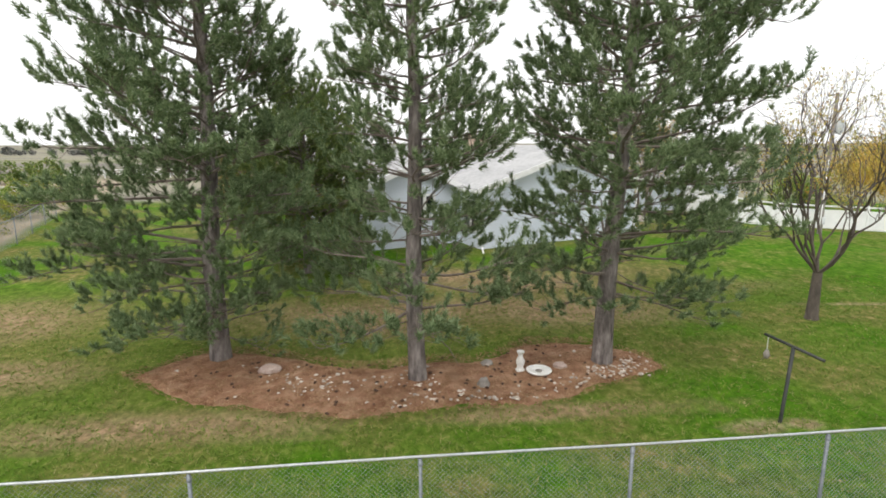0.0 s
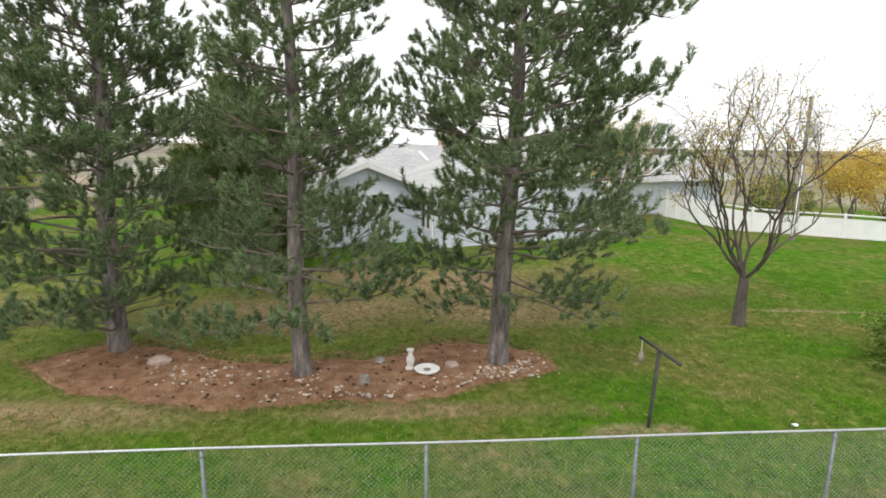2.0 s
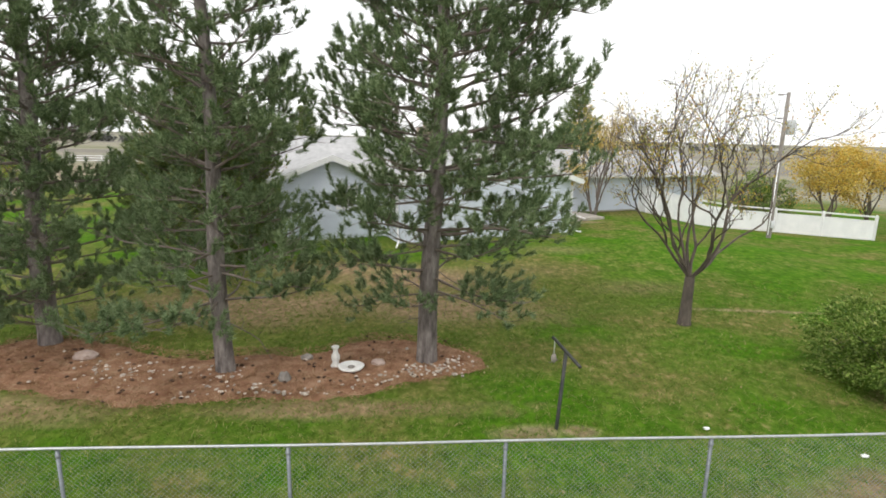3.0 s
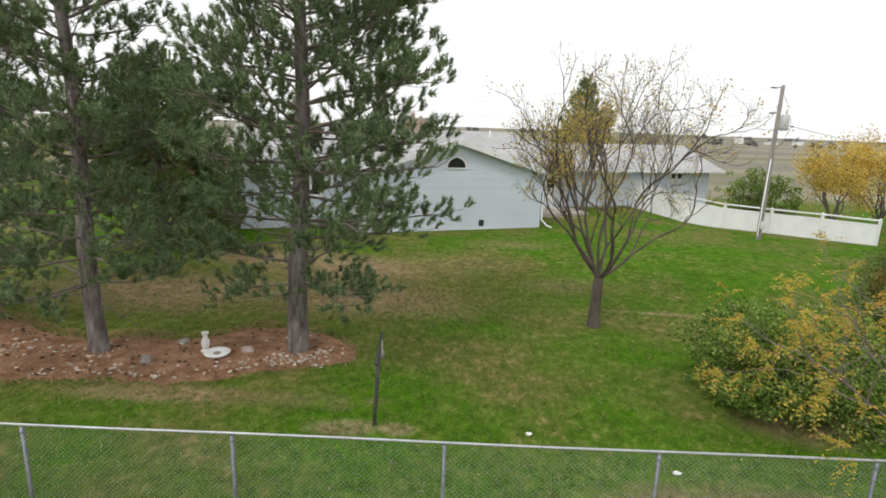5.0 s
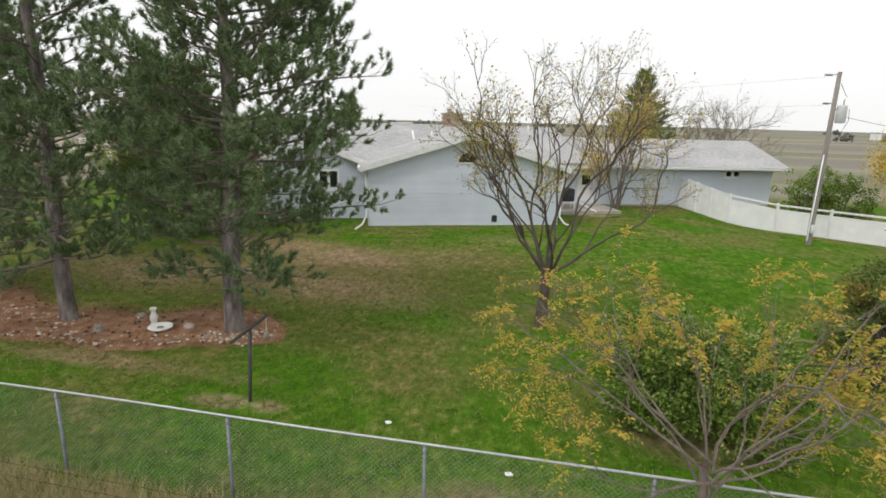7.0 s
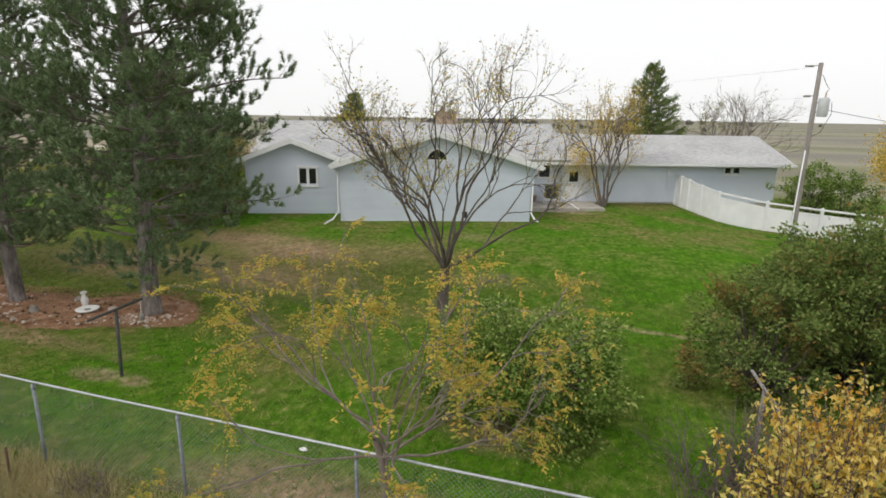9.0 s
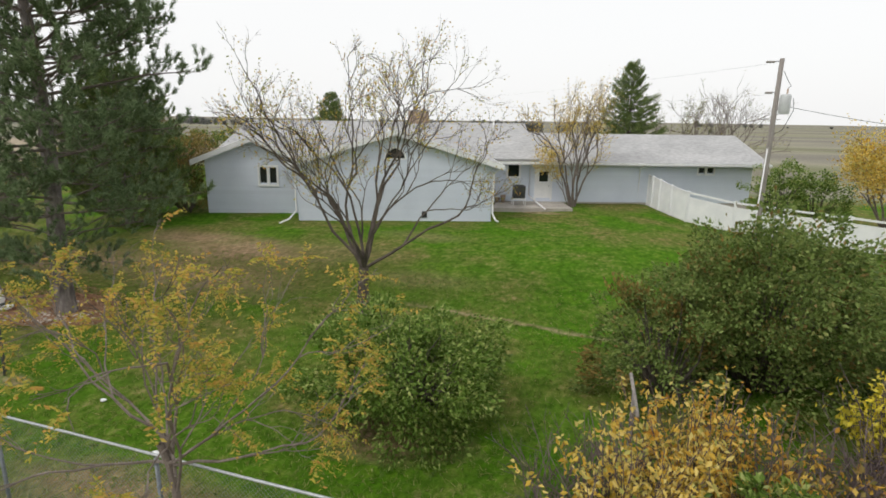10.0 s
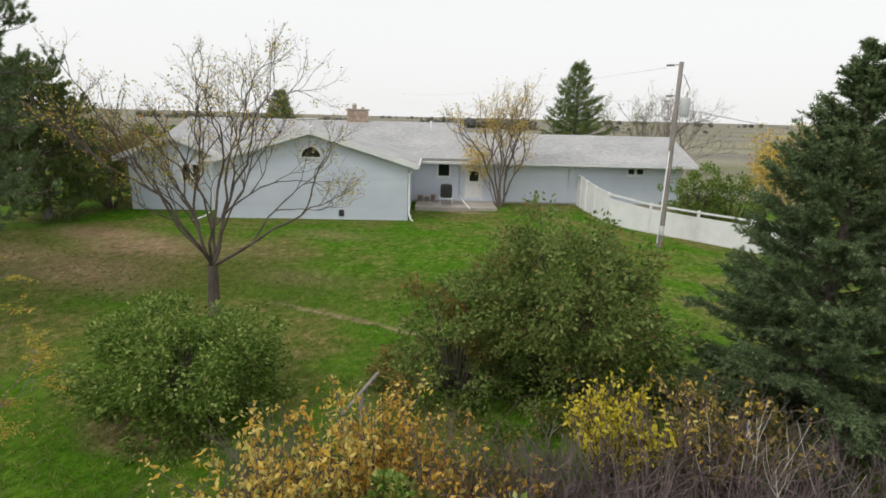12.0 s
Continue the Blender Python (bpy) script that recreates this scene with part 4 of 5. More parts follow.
    # dead lower limbs
    for k in range(10 + dead):
        a, hh = rng.uniform(0, 6.3), rng.uniform(0.9, 4.5)
        limbs = Geo()
        p = wander(rng, on_axis(hh), (math.cos(a), math.sin(a), rng.normal(-0.1, 0.2)), rng.uniform(0.5, 1.7), 6, 0.16, -0.02)
        tube(limbs, p, np.linspace(0.016, 0.005, 7), 4)
        for _ in range(3):
            i = rng.integers(2, 6)
            tube(limbs, wander(rng, p[i], rng.normal(0, 1, 3), rng.uniform(0.2, 0.6), 4, 0.3), np.linspace(0.006, 0.003, 5), 3)
        part("limb", limbs, M_TWIG, t, "dead bare grey limb")
    part("crown", tufts, tuft_mat, t, "clumped dark green needle tufts")
    return t


def reach_c(h, a):
    r = np.interp(h, [1.2, 2.2, 3.2, 5, 6.5, 8, 12.0], [1.2, 2.4, 3.0, 3.1, 3.0, 2.8, 0.5])
    return r * (1.0 + 0.16 * math.cos(a - 0.0))


def reach_a(h, a):
    r = np.interp(h, [0.8, 1.6, 3.0, 5, 7, 9, 12.5], [1.7, 2.8, 3.2, 3.1, 2.5, 1.9, 0.4])
    return r * (1.0 + 0.22 * math.cos(a - 3.1))


def reach_b(h, a):
    r = np.interp(h, [1.3, 1.8, 2.6, 3.4, 5, 7, 9, 12.5], [2.2, 3.2, 3.0, 2.3, 2.2, 2.1, 1.6, 0.4])
    return r * (1.0 + 0.15 * math.cos(a - 0.6))


pine("pine", -4.55, 14.1, 12.4, (0.15, 0.1), 21, "tall pine with low spreading limbs in the mulch bed", reach_a, 0.75, trunk_r=0.25)
pine("pine", 0.27, 12.4, 12.8, (-0.02, 0.0), 34, "tall slender pine with a bare lower trunk", reach_b, 1.75, trunk_r=0.205, gap=0.52)
pine("pine", 4.84, 12.9, 12.0, (0.28, -0.1), 47, "tall broad pine with a leaning flared trunk", reach_c, 1.7, trunk_r=0.245)


def reach_d(h, a):
    return np.interp(h, [0.3, 1.0, 2.5, 4.5, 6.2, 7.3], [1.6, 2.6, 2.9, 2.2, 1.2, 0.2])


pine("pine", -3.5, 22.5, 7.2, (0.1, 0.0), 58, "dense bushy dark green pine behind the bed", reach_d, 0.45, M_NEEDLE_D, 0.2, 0.34, 7, 1.15)


def spruce(x, y, height, radius, seed, label, mat, sprays=1.0, needle=0.05, layers=26, tuft=0.22, tiers=0.5, count=24):
    """A conical spruce: tiers of drooping boughs with upturned tips, set with dense short-needled sprays."""
    rng = np.random.default_rng(seed)
    t = thing("spruce", label, "spruce tree", Matrix.Translation((x, y, gz(x, y))))
    tube_part("trunk", [(0, 0, -0.1), (0, 0, height * 0.5), (0, 0, height)], [radius * 0.06, radius * 0.03, 0.01], M_DARKBARK, t, 10)
    limbs, tufts = Geo(), Geo(3)
    tp, td = [], []
    for k in range(layers):
        f = k / (layers - 1)
        h = 0.35 + (height - 0.5) * f
        R = radius * (1 - f) ** 0.85 + 0.14
        m = int(6 + 6 * (1 - f))
        turn = rng.uniform(0, 6.283)
        for j in range(m):
            a = turn + 6.283 * j / m + rng.normal(0, 0.16)
            L = R * rng.uniform(0.72, 1.12)
            hj = h + rng.normal(0, tiers * (height / layers) * 0.35)
            p = wander(rng, (0, 0, hj), (math.cos(a), math.sin(a), 0.1 - 0.42 * (1 - f) + 0.6 * f), L, 6, 0.05, 0.075)
            tube(limbs, p, np.linspace(0.012 + 0.008 * L, 0.005, 7), 4)
            nsub = int((4 + L * 6) * sprays)
            for q in rng.uniform(0.04, 1.0, nsub) ** 0.75:
                i = min(int(q * 6), 5)
                base = p[i] + (p[i + 1] - p[i]) * (q * 6 - i)
                fw = unit(p[i + 1] - p[i])
                sd = unit(np.cross(fw, (0, 0, 1))) * (1 if rng.random() < 0.5 else -1)
                dd = unit(fw + sd * rng.uniform(0.1, 0.9) + np.array([0, 0, rng.normal(-0.1, 0.12)]))
                ln = rng.uniform(0.1, 0.42) * min(1, L)
                tp += [base + dd * ln * 0.3, base + dd * ln]
                td += [dd, dd + rng.normal(0, 0.25, 3)]
    needles(tufts, np.array(tp), np.array(td), tuft, count, needle, rng, 0.018, 0.9)
    part("branchwork", limbs, M_DARKBARK, t)
    part("crown", tufts, mat, t, "layered drooping needle sprays")


spruce(26.9, 14.7, 6.8, 2.3, 71, "blue-green spruce with drooping layered limbs beside the lawn", M_BLUESPRUCE, 4.6, 0.075, 20, 0.2, 0.5, 30)
spruce(19.17, 47.6, 9.0, 3.5, 72, "dark green spruce rising behind the house roof", M_NEEDLE_D, 1.5, 0.15, 22, 0.4)
spruce(-3.0, 41.4, 6.5, 2.4, 73, "dark green conifer behind the house roof", M_NEEDLE_D, 1.5, 0.15, 18, 0.4)


def branching(rng, limbs, start, heading, length, radius, depth, spread, lift, tips, sides=5, shrink=0.7):
    """Recursive limbs; tips collects the ends of the finest twigs."""
    n = 5 if depth > 1 else 3
    p = wander(rng, start, heading, length, n, 0.17, lift)
    tube(limbs, p, np.linspace(radius, radius * 0.55, n + 1), sides if depth > 1 else 3)
    if depth == 0:
        tips.append((p[-1], unit(p[-1] - p[-2])))
        return
    kids = 2 if rng.random() < 0.6 else 3
    for k in range(kids):
        i = n if k == 0 else rng.integers(max(1, n // 2), n + 1)
        d = unit(p[i] - p[i - 1])
        sw = unit(np.cross(d, rng.normal(0, 1, 3)))
        d = unit(d + sw * spread * rng.uniform(0.5, 1.2) * (0.5 if k == 0 else 1.0))
        branching(rng, limbs, p[i], d, length * shrink * rng.uniform(0.75, 1.15), radius * (0.6 if k else 0.68), depth - 1, spread, lift, tips, sides, shrink)


def broadleaf(name, x, y, seed, label, stems, trunk_h, trunk_r, limb_len, depth, spread, lift, leaf_mat, leaf_n, leaf_size, bark=M_DARKBARK, cat="tree", tilt=(0.25, 0.75), scatter=0.12, lean=(0, 0), leaf_where=None, limb_r=0.0):
    rng = np.random.default_rng(seed)
    t = thing(name, label, cat, Matrix.Translation((x, y, gz(x, y))))
    tips = []
    top = np.array([lean[0], lean[1], trunk_h])
    if trunk_h > 0.3:
        g = Geo()
        tube(g, [(0, 0, -0.1), (0.15 * lean[0], 0.15 * lean[1], 0.12), tuple(top * 0.5), tuple(top + (0, 0, 0.06))], [trunk_r * 1.45, trunk_r * 1.1, trunk_r * 0.95, trunk_r * 0.8], 12)
        part("trunk", g.mesh("trunk", bark, smooth=True), bark, t)
    for k in range(stems):
        a = 6.283 * k / stems + rng.normal(0, 0.25)
        inc = rng.uniform(*tilt)
        limbs = Geo()
        s = top if trunk_h > 0.3 else np.array([0.12 * math.cos(a), 0.12 * math.sin(a), -0.05])
        branching(rng, limbs, s, (math.cos(a) * inc, math.sin(a) * inc, 1.0), limb_len * rng.uniform(0.85, 1.1), limb_r or trunk_r * 0.42, depth, spread, lift, tips)
        part("limb", limbs, bark, t)
    if leaf_n:
        pos = np.array([q[0] for q in tips])
        dr = np.array([q[1] for q in tips])
        if leaf_where:
            keep = np.array([leaf_where(p) for p in pos])
            pos, dr = pos[keep], dr[keep]
        idx = rng.integers(0, len(pos), leaf_n)
        g = Geo()
        leaves(g, pos[idx] - dr[idx] * rng.uniform(0, 0.5, (leaf_n, 1)) + rng.normal(0, scatter, (leaf_n, 3)), dr[idx], leaf_size, rng)
        part("leaves", g, leaf_mat, t, "thin autumn leaves")
    return t


# vase-shaped bare tree on the lawn
broadleaf("bare_tree", 12.6, 15.45, 216, "nearly leafless vase-shaped tree on the lawn", 9, 1.4, 0.165, 2.25, 7, 0.52, 0.055, M_LOCUST, 5200, 0.07, M_DARKBARK, tilt=(0.2, 1.15), lean=(0.05, 0.04), scatter=0.07, limb_r=0.052)
# ash by the house
broadleaf("ash_tree", 16.45, 34.5, 82, "multi-stemmed ash with sparse yellow leaves by the house", 6, 0.0, 0.17, 2.65, 6, 0.38, 0.05, M_YELLOW, 4200, 0.1, M_TWIG, tilt=(0.12, 0.5), scatter=0.15)
low = thing("ash_sucker", "low hanging branch of yellow leaves beside the ash", "branch", Matrix.Translation((15.65, 34.3, gz(15.65, 34.3))))
rng = np.random.default_rng(5)
g, lg, tips = Geo(), Geo(), []
branching(rng, lg, np.array([0.6, 0.1, 0.0]), (-0.25, 0, 1), 1.6, 0.035, 3, 0.4, 0.0, tips)
pos = np.array([q[0] for q in tips])
idx = rng.integers(0, len(pos), 1100)
leaves(g, pos[idx] + rng.normal(0, 0.2, (1100, 3)), np.array([q[1] for q in tips])[idx], 0.12, rng)
part("branchwork", lg, M_TWIG, low)
part("leaves", g, M_YELLOW, low)
# bare trees behind the long wing
for x, y, s, n, lab in ((25.3, 49.5, 84, 500, "bare tree with a few yellow leaves behind the house"), (27.3, 50.5, 85, 120, "leafless tree behind the house"), (22.9, 51.5, 86, 1500, "thin yellow-green tree behind the house")):
    broadleaf("bare_tree", x, y, s, lab, 5, 0.8, 0.14, 2.7, 6, 0.36, 0.05, M_LIME, n, 0.11, M_TWIG, tilt=(0.15, 0.5), scatter=0.14)


def bush(name, x, y, rx, ry, h, seed, label, mat, n, size, clumps=170, stems=26, cat="shrub", bark=M_DARKBARK, low=0.12, ragged=0.3, second=None):
    """A leafy shrub: stems from the base and clumps of leaves over an uneven dome."""
    rng = np.random.default_rng(seed)
    t = thing(name, label, cat, Matrix.Translation((x, y, gz(x, y))))
    limbs = Geo()
    cp = []
    for k in range(clumps):
        a, e = rng.uniform(0, 6.283), math.asin(rng.uniform(-0.68, 1.0))
        bulge = 0.78 + ragged * noise.noise((math.cos(a) * 1.6 + seed, math.sin(a) * 1.6, e * 1.8)) + rng.normal(0, 0.09)
        bulge *= 1.0 if rng.random() < 0.75 else rng.uniform(0.5, 0.9)
        ce = math.cos(e) if e > 0 else 0.96
        cp.append((rx * math.cos(a) * ce * bulge, ry * math.sin(a) * ce * bulge, max(low, h * (0.42 + 0.58 * math.sin(e) * bulge * 1.15))))
    cp = np.array(cp)
    for k in range(stems + clumps // 3):
        q = cp[rng.integers(0, clumps)]
        b = np.array([q[0] * 0.18, q[1] * 0.18, -0.05])
        mid = (b + q) / 2 + rng.normal(0, 0.08, 3) + np.array([0, 0, 0.1 * h])
        tube(limbs, [b, mid, q * np.array([1, 1, 1.0])], [0.022, 0.014, 0.005], 4)
    part("branchwork", limbs, bark, t)
    g = Geo()
    idx = rng.integers(0, clumps, n)
    rad = 0.16 * (rx + ry) / 2
    off = rng.normal(0, 1, (n, 3))
    off /= np.linalg.norm(off, axis=1, keepdims=True)
    pos = cp[idx] + off * (rad * rng.uniform(0.15, 1.0, (n, 1)) ** 0.6) * np.array([1, 1, 0.75])
    pos[:, 2] = np.maximum(pos[:, 2], 0.04)
    outw = pos * np.array([1 / rx, 1 / ry, 0.6 / h])
    leaves(g, pos, outw + off * 0.5, size, rng)
    part("leaves", g, mat, t)
    if second:
        g2 = Geo()
        m2 = int(n * second[1])
        cen = cp[rng.integers(0, clumps, max(3, clumps // 9))]
        idx = rng.integers(0, len(cen), m2)
        p2 = cen[idx] * 1.04 + rng.normal(0, rad * 0.5, (m2, 3))
        leaves(g2, p2, p2, size, rng)
        part("turned_leaves", g2, second[0], t, "leaves turned to autumn colour")
    return t


bush("shrub", 15.55, 11.2, 2.0, 1.8, 2.0, 91, "round green leafy shrub on bare soil in the lawn", M_LEAF, 26000, 0.09, 260, low=0.06, ragged=0.4)
bush("lilac_shrub", 22.2, 14.8, 2.4, 2.4, 3.6, 92, "large dull green lilac shrub beside the lawn", M_LILAC, 40000, 0.1, 380, low=0.06, ragged=0.42, second=(M_MIXED, 0.05))
bush("shrub", 27.0, 35.0, 1.9, 1.7, 3.2, 93, "full green bush behind the white fence", M_LEAF, 7000, 0.12, 120)
bush("shrub", 28.9, 35.6, 1.8, 1.6, 2.9, 94, "full green bush behind the white fence", M_LEAF, 6000, 0.12, 110)
broadleaf("yellow_tree", 30.9, 32.9, 95, "small tree in full golden-yellow autumn leaf", 7, 0.5, 0.15, 2.0, 4, 0.45, 0.03, M_YELLOW, 11000, 0.13, M_TWIG, tilt=(0.25, 0.8), scatter=0.3)
broadleaf("yellow_tree", 34.2, 33.5, 96, "small tree in full golden-yellow autumn leaf", 7, 0.5, 0.15, 1.9, 4, 0.45, 0.03, M_YELLOW, 11000, 0.13, M_TWIG, tilt=(0.25, 0.8), scatter=0.3)
bush("lilac_shrub", 20.3, 13.7, 1.6, 1.4, 2.2, 192, "low twiggy dull green lilac at the foot of the big one", M_LILAC, 9000, 0.095, 130, 50, ragged=0.45, second=(M_MIXED, 0.25))
# between and behind the pines
broadleaf("turning_tree", -3.4, 26.6, 97, "broad tree with olive and brown autumn leaves behind the pines", 6, 0.5, 0.13, 1.45, 4, 0.4, 0.04, M_MIXED, 8000, 0.1, M_DARKBARK, tilt=(0.25, 0.8), scatter=0.28)
broadleaf("turning_tree", -8.0, 30.0, 98, "broad tree with olive and brown autumn leaves beyond the pines", 6, 0.7, 0.16, 1.7, 4, 0.42, 0.04, M_MIXED, 6000, 0.12, M_DARKBARK, tilt=(0.25, 0.8), scatter=0.28)
bush("juniper", -2.6, 25.3, 1.3, 1.5, 2.2, 99, "dark bushy shrub at the house corner", M_LILAC, 5000, 0.1, 90, second=(M_MIXED, 0.2))
# hedge of yellow-green bushes along the side fence
for k, (x, y, r, h, mat) in enumerate(((-19.9, 24.5, 1.6, 1.7, M_LIME), (-21.3, 28.5, 1.8, 2.0, M_LIME), (-22.5, 33.0, 2.0, 2.2, M_LIME), (-24.0, 38.0, 2.2, 2.3, M_LEAF), (-26.0, 43.5, 2.2, 2.3, M_LIME), (-27.8, 49.0, 2.4, 2.4, M_LEAF))):
    bush("hedge_bush", x, y, r, r, h, 110 + k, "yellow-green bush in the row beyond the side fence", mat, 3500, 0.13, 80)

# ---- honey locust sapling at the fence ----
def locust(x, y, seed):
    rng = np.random.default_rng(seed)
    t = thing("locust_sapling", "slender honey locust with feathery yellow-green leaves at the fence", "tree", Matrix.Translation((x, y, gz(x, y))))
    limbs, lf = Geo(), Geo()
    tube(limbs, wander(rng, (0, 0, -0.1), (0, 0, 1), 1.95, 6, 0.05), np.linspace(0.055, 0.04, 7), 8)
    tips = []
    heads = [(-0.9, 0.1, 0.75, 1.6), (-1.0, -0.3, 0.35, 1.5), (0.1, 0.1, 1.5, 1.75), (0.35, 0.0, 1.4, 1.55), (1.0, 0.2, 0.55, 1.5), (0.9, 0.5, 0.3, 1.3), (-0.5, 0.7, 0.5, 1.3), (0.6, -0.6, 0.4, 1.1), (-0.7, -0.5, 0.15, 1.3), (-0.2, 0.2, 1.4, 1.3)]
    for hx, hy_, hz_, L in heads:
        branching(rng, limbs, np.array([0, 0, rng.uniform(1.2, 1.9)]), (hx, hy_, hz_ + 0.15), L * 0.92, 0.02, 4, 0.5, 0.02, tips, 5, 0.64)
    pts = np.array([q[0] for q in tips])
    drs = np.array([q[1] for q in tips])
    low = pts[:, 2] < 3.2
    keep = (rng.random(len(pts)) < np.where(low, 0.5, 0.42))
    for p, d in zip(pts[keep], drs[keep]):
        for _ in range(4):
            fd = unit(d + rng.normal(0, 0.8, 3) + np.array([0, 0, -0.2]))
            m = 16
            s = np.linspace(0, 0.3, m)[:, None]
            q = p + fd * s + np.array([0, 0, -1]) * s ** 2
            sd = unit(np.cross(fd, (0, 0, 1))) * np.where(np.arange(m) % 2, 1, -1)[:, None]
            leaves(lf, q, np.repeat((fd * 0.3)[None], m, 0) + sd * 1.5, 0.055, rng, 0.42, 0.5)
    part("branchwork", limbs, M_TWIG, t)
    part("leaves", lf, M_LOCUST, t, "feathery yellow-green to orange leaflets")


locust(14.63, 6.8, 121)

# ---- thicket below the end of the walk ----
def sprigs(x, y, r, h, seed, label, mat, stems=48, per=44, size=0.098, name="autumn_shrub", second=None):
    """An airy shrub of upright stems with hanging leaves along their upper halves."""
    rng = np.random.default_rng(seed)
    t = thing(name, label, "shrub", Matrix.Translation((x, y, gz(x, y))))
    wood, lf, lf2 = Geo(), Geo(), Geo()
    for k in range(stems):
        a, q = rng.uniform(0, 6.283), math.sqrt(rng.random())
        L = h * rng.uniform(0.6, 1.12)
        p = wander(rng, (0.25 * r * math.cos(a) * q, 0.25 * r * math.sin(a) * q, -0.05), (0.75 * r / h * math.cos(a) * q, 0.75 * r / h * math.sin(a) * q, 1.0), L, 8, 0.09)
        tube(wood, p, np.linspace(0.012, 0.004, 9), 4)
        twigs = [p[4:]]
        for _ in range(3):
            i = rng.integers(3, 8)
            w = wander(rng, p[i], unit(p[i + 1] - p[i]) + rng.normal(0, 0.5, 3), rng.uniform(0.2, 0.45), 3, 0.15)
            tube(wood, w, np.linspace(0.006, 0.003, 4), 3)
            twigs.append(w)
        m = int(per * rng.uniform(0.3, 1.5))
        src = np.concatenate(twigs)
        pos = src[rng.integers(0, len(src), m)] + rng.normal(0, 0.05, (m, 3))
        tgt = lf2 if second and rng.random() < second[1] else lf
        leaves(tgt, pos, rng.normal(0, 0.5, (m, 3)), size, rng, 0.5, 0.7)
    part("branchwork", wood, M_BRAMBLE, t)
    part("leaves", lf, mat, t)
    if lf2.n:
        part("turned_leaves", lf2, second[0], t)


sprigs(20.5, 9.5, 1.0, 2.05, 131, "shrub with golden and orange autumn leaves in the thicket", M_YELLOW, 60, 52, second=(M_ORANGE, 0.4))
sprigs(19.5, 8.5, 0.9, 1.95, 132, "shrub with pale golden autumn leaves in the thicket", M_YELLOW, 52, 46)
sprigs(21.3, 9.4, 0.8, 1.9, 138, "shrub with orange-brown autumn leaves in the thicket", M_ORANGE, 44, 34, second=(M_MIXED, 0.5))
sprigs(19.0, 7.3, 0.9, 1.6, 139, "shrub with yellowing leaves at the fence", M_YELLOW, 44, 38, second=(M_LIME, 0.4))
sprigs(20.3, 7.6, 0.9, 1.55, 140, "shrub with yellow and green leaves at the fence", M_YELLOW, 46, 36, second=(M_LEAF, 0.45))
sprigs(22.1, 9.9, 0.9, 1.5, 133, "shrub with rust-brown autumn leaves in the thicket", M_MIXED, 50, 26, second=(M_ORANGE, 0.25))
sprigs(23.5, 11.8, 0.9, 1.75, 134, "shrub with bright yellow leaves in the thicket", M_BRIGHT, 60, 46)
sprigs(25.0, 12.1, 1.2, 1.75, 135, "shrub with fading olive-yellow leaves in the thicket", M_YELLOW, 70, 34, second=(M_MIXED, 0.6))
bush("green_shrub", 21.3, 8.5, 0.95, 0.75, 1.45, 136, "fresh green leafy shrub in the thicket", M_LEAF, 3400, 0.11, 80, 20, second=(M_LIME, 0.35))
bush("green_shrub", 22.8, 8.7, 0.9, 0.75, 1.45, 137, "green leafy shrub among bare canes", M_LEAF, 2400, 0.11, 60, 20, second=(M_MIXED, 0.3))


def canes(name, label, cx, cy, rx, ry, n, hlo, hhi, mat, seed, r=0.006, kids=3, lean=0.35):
    rng = np.random.default_rng(seed)
    g = Geo()
    for _ in range(n):
        a, q = rng.uniform(0, 6.28), math.sqrt(rng.uniform(0, 1))
        x, y = cx + rx * q * math.cos(a), cy + ry * q * math.sin(a)
        L = rng.uniform(hlo, hhi)
        p = wander(rng, (x, y, gz(x, y) - 0.05), (rng.normal(0, lean), rng.normal(0, lean), 1), L, 6, 0.37 * lean, -0.02)
        tube(g, p, np.linspace(r, r * 0.4, 7), 3)
        for _ in range(kids):
            i = rng.integers(2, 6)
            tube(g, wander(rng, p[i], unit(p[i] - p[i - 1]) + rng.normal(0, 1.7 * lean, 3), rng.uniform(0.2, 0.5) * L * 0.6, 4, 0.15), np.linspace(r * 0.6, r * 0.3, 5), 3)
    ob = part(name, g, mat)
    tagged(ob, label, "brambles", kind="stuff")


canes("brambles", "tangle of bare reddish-brown canes in the thicket", 24.6, 9.8, 2.6, 2.0, 1100, 0.8, 1.9, M_BRAMBLE, 141, 0.011, 4)
canes("brambles", "tangle of bare grey-brown canes under the shrubs", 21.0, 9.5, 2.8, 1.3, 600, 0.7, 1.5, M_BRAMBLE, 142, 0.009)
canes("brambles", "bare twigs at the foot of the spruce", 27.8, 11.1, 2.4, 2.2, 700, 0.7, 1.7, M_BRAMBLE, 144, 0.011)
canes("dead_stalks", "tall bleached dead stalks standing above the brambles", 26.2, 10.4, 1.9, 0.9, 20, 1.5, 2.35, M_PALESTALK, 143, 0.007, 2, 0.2)


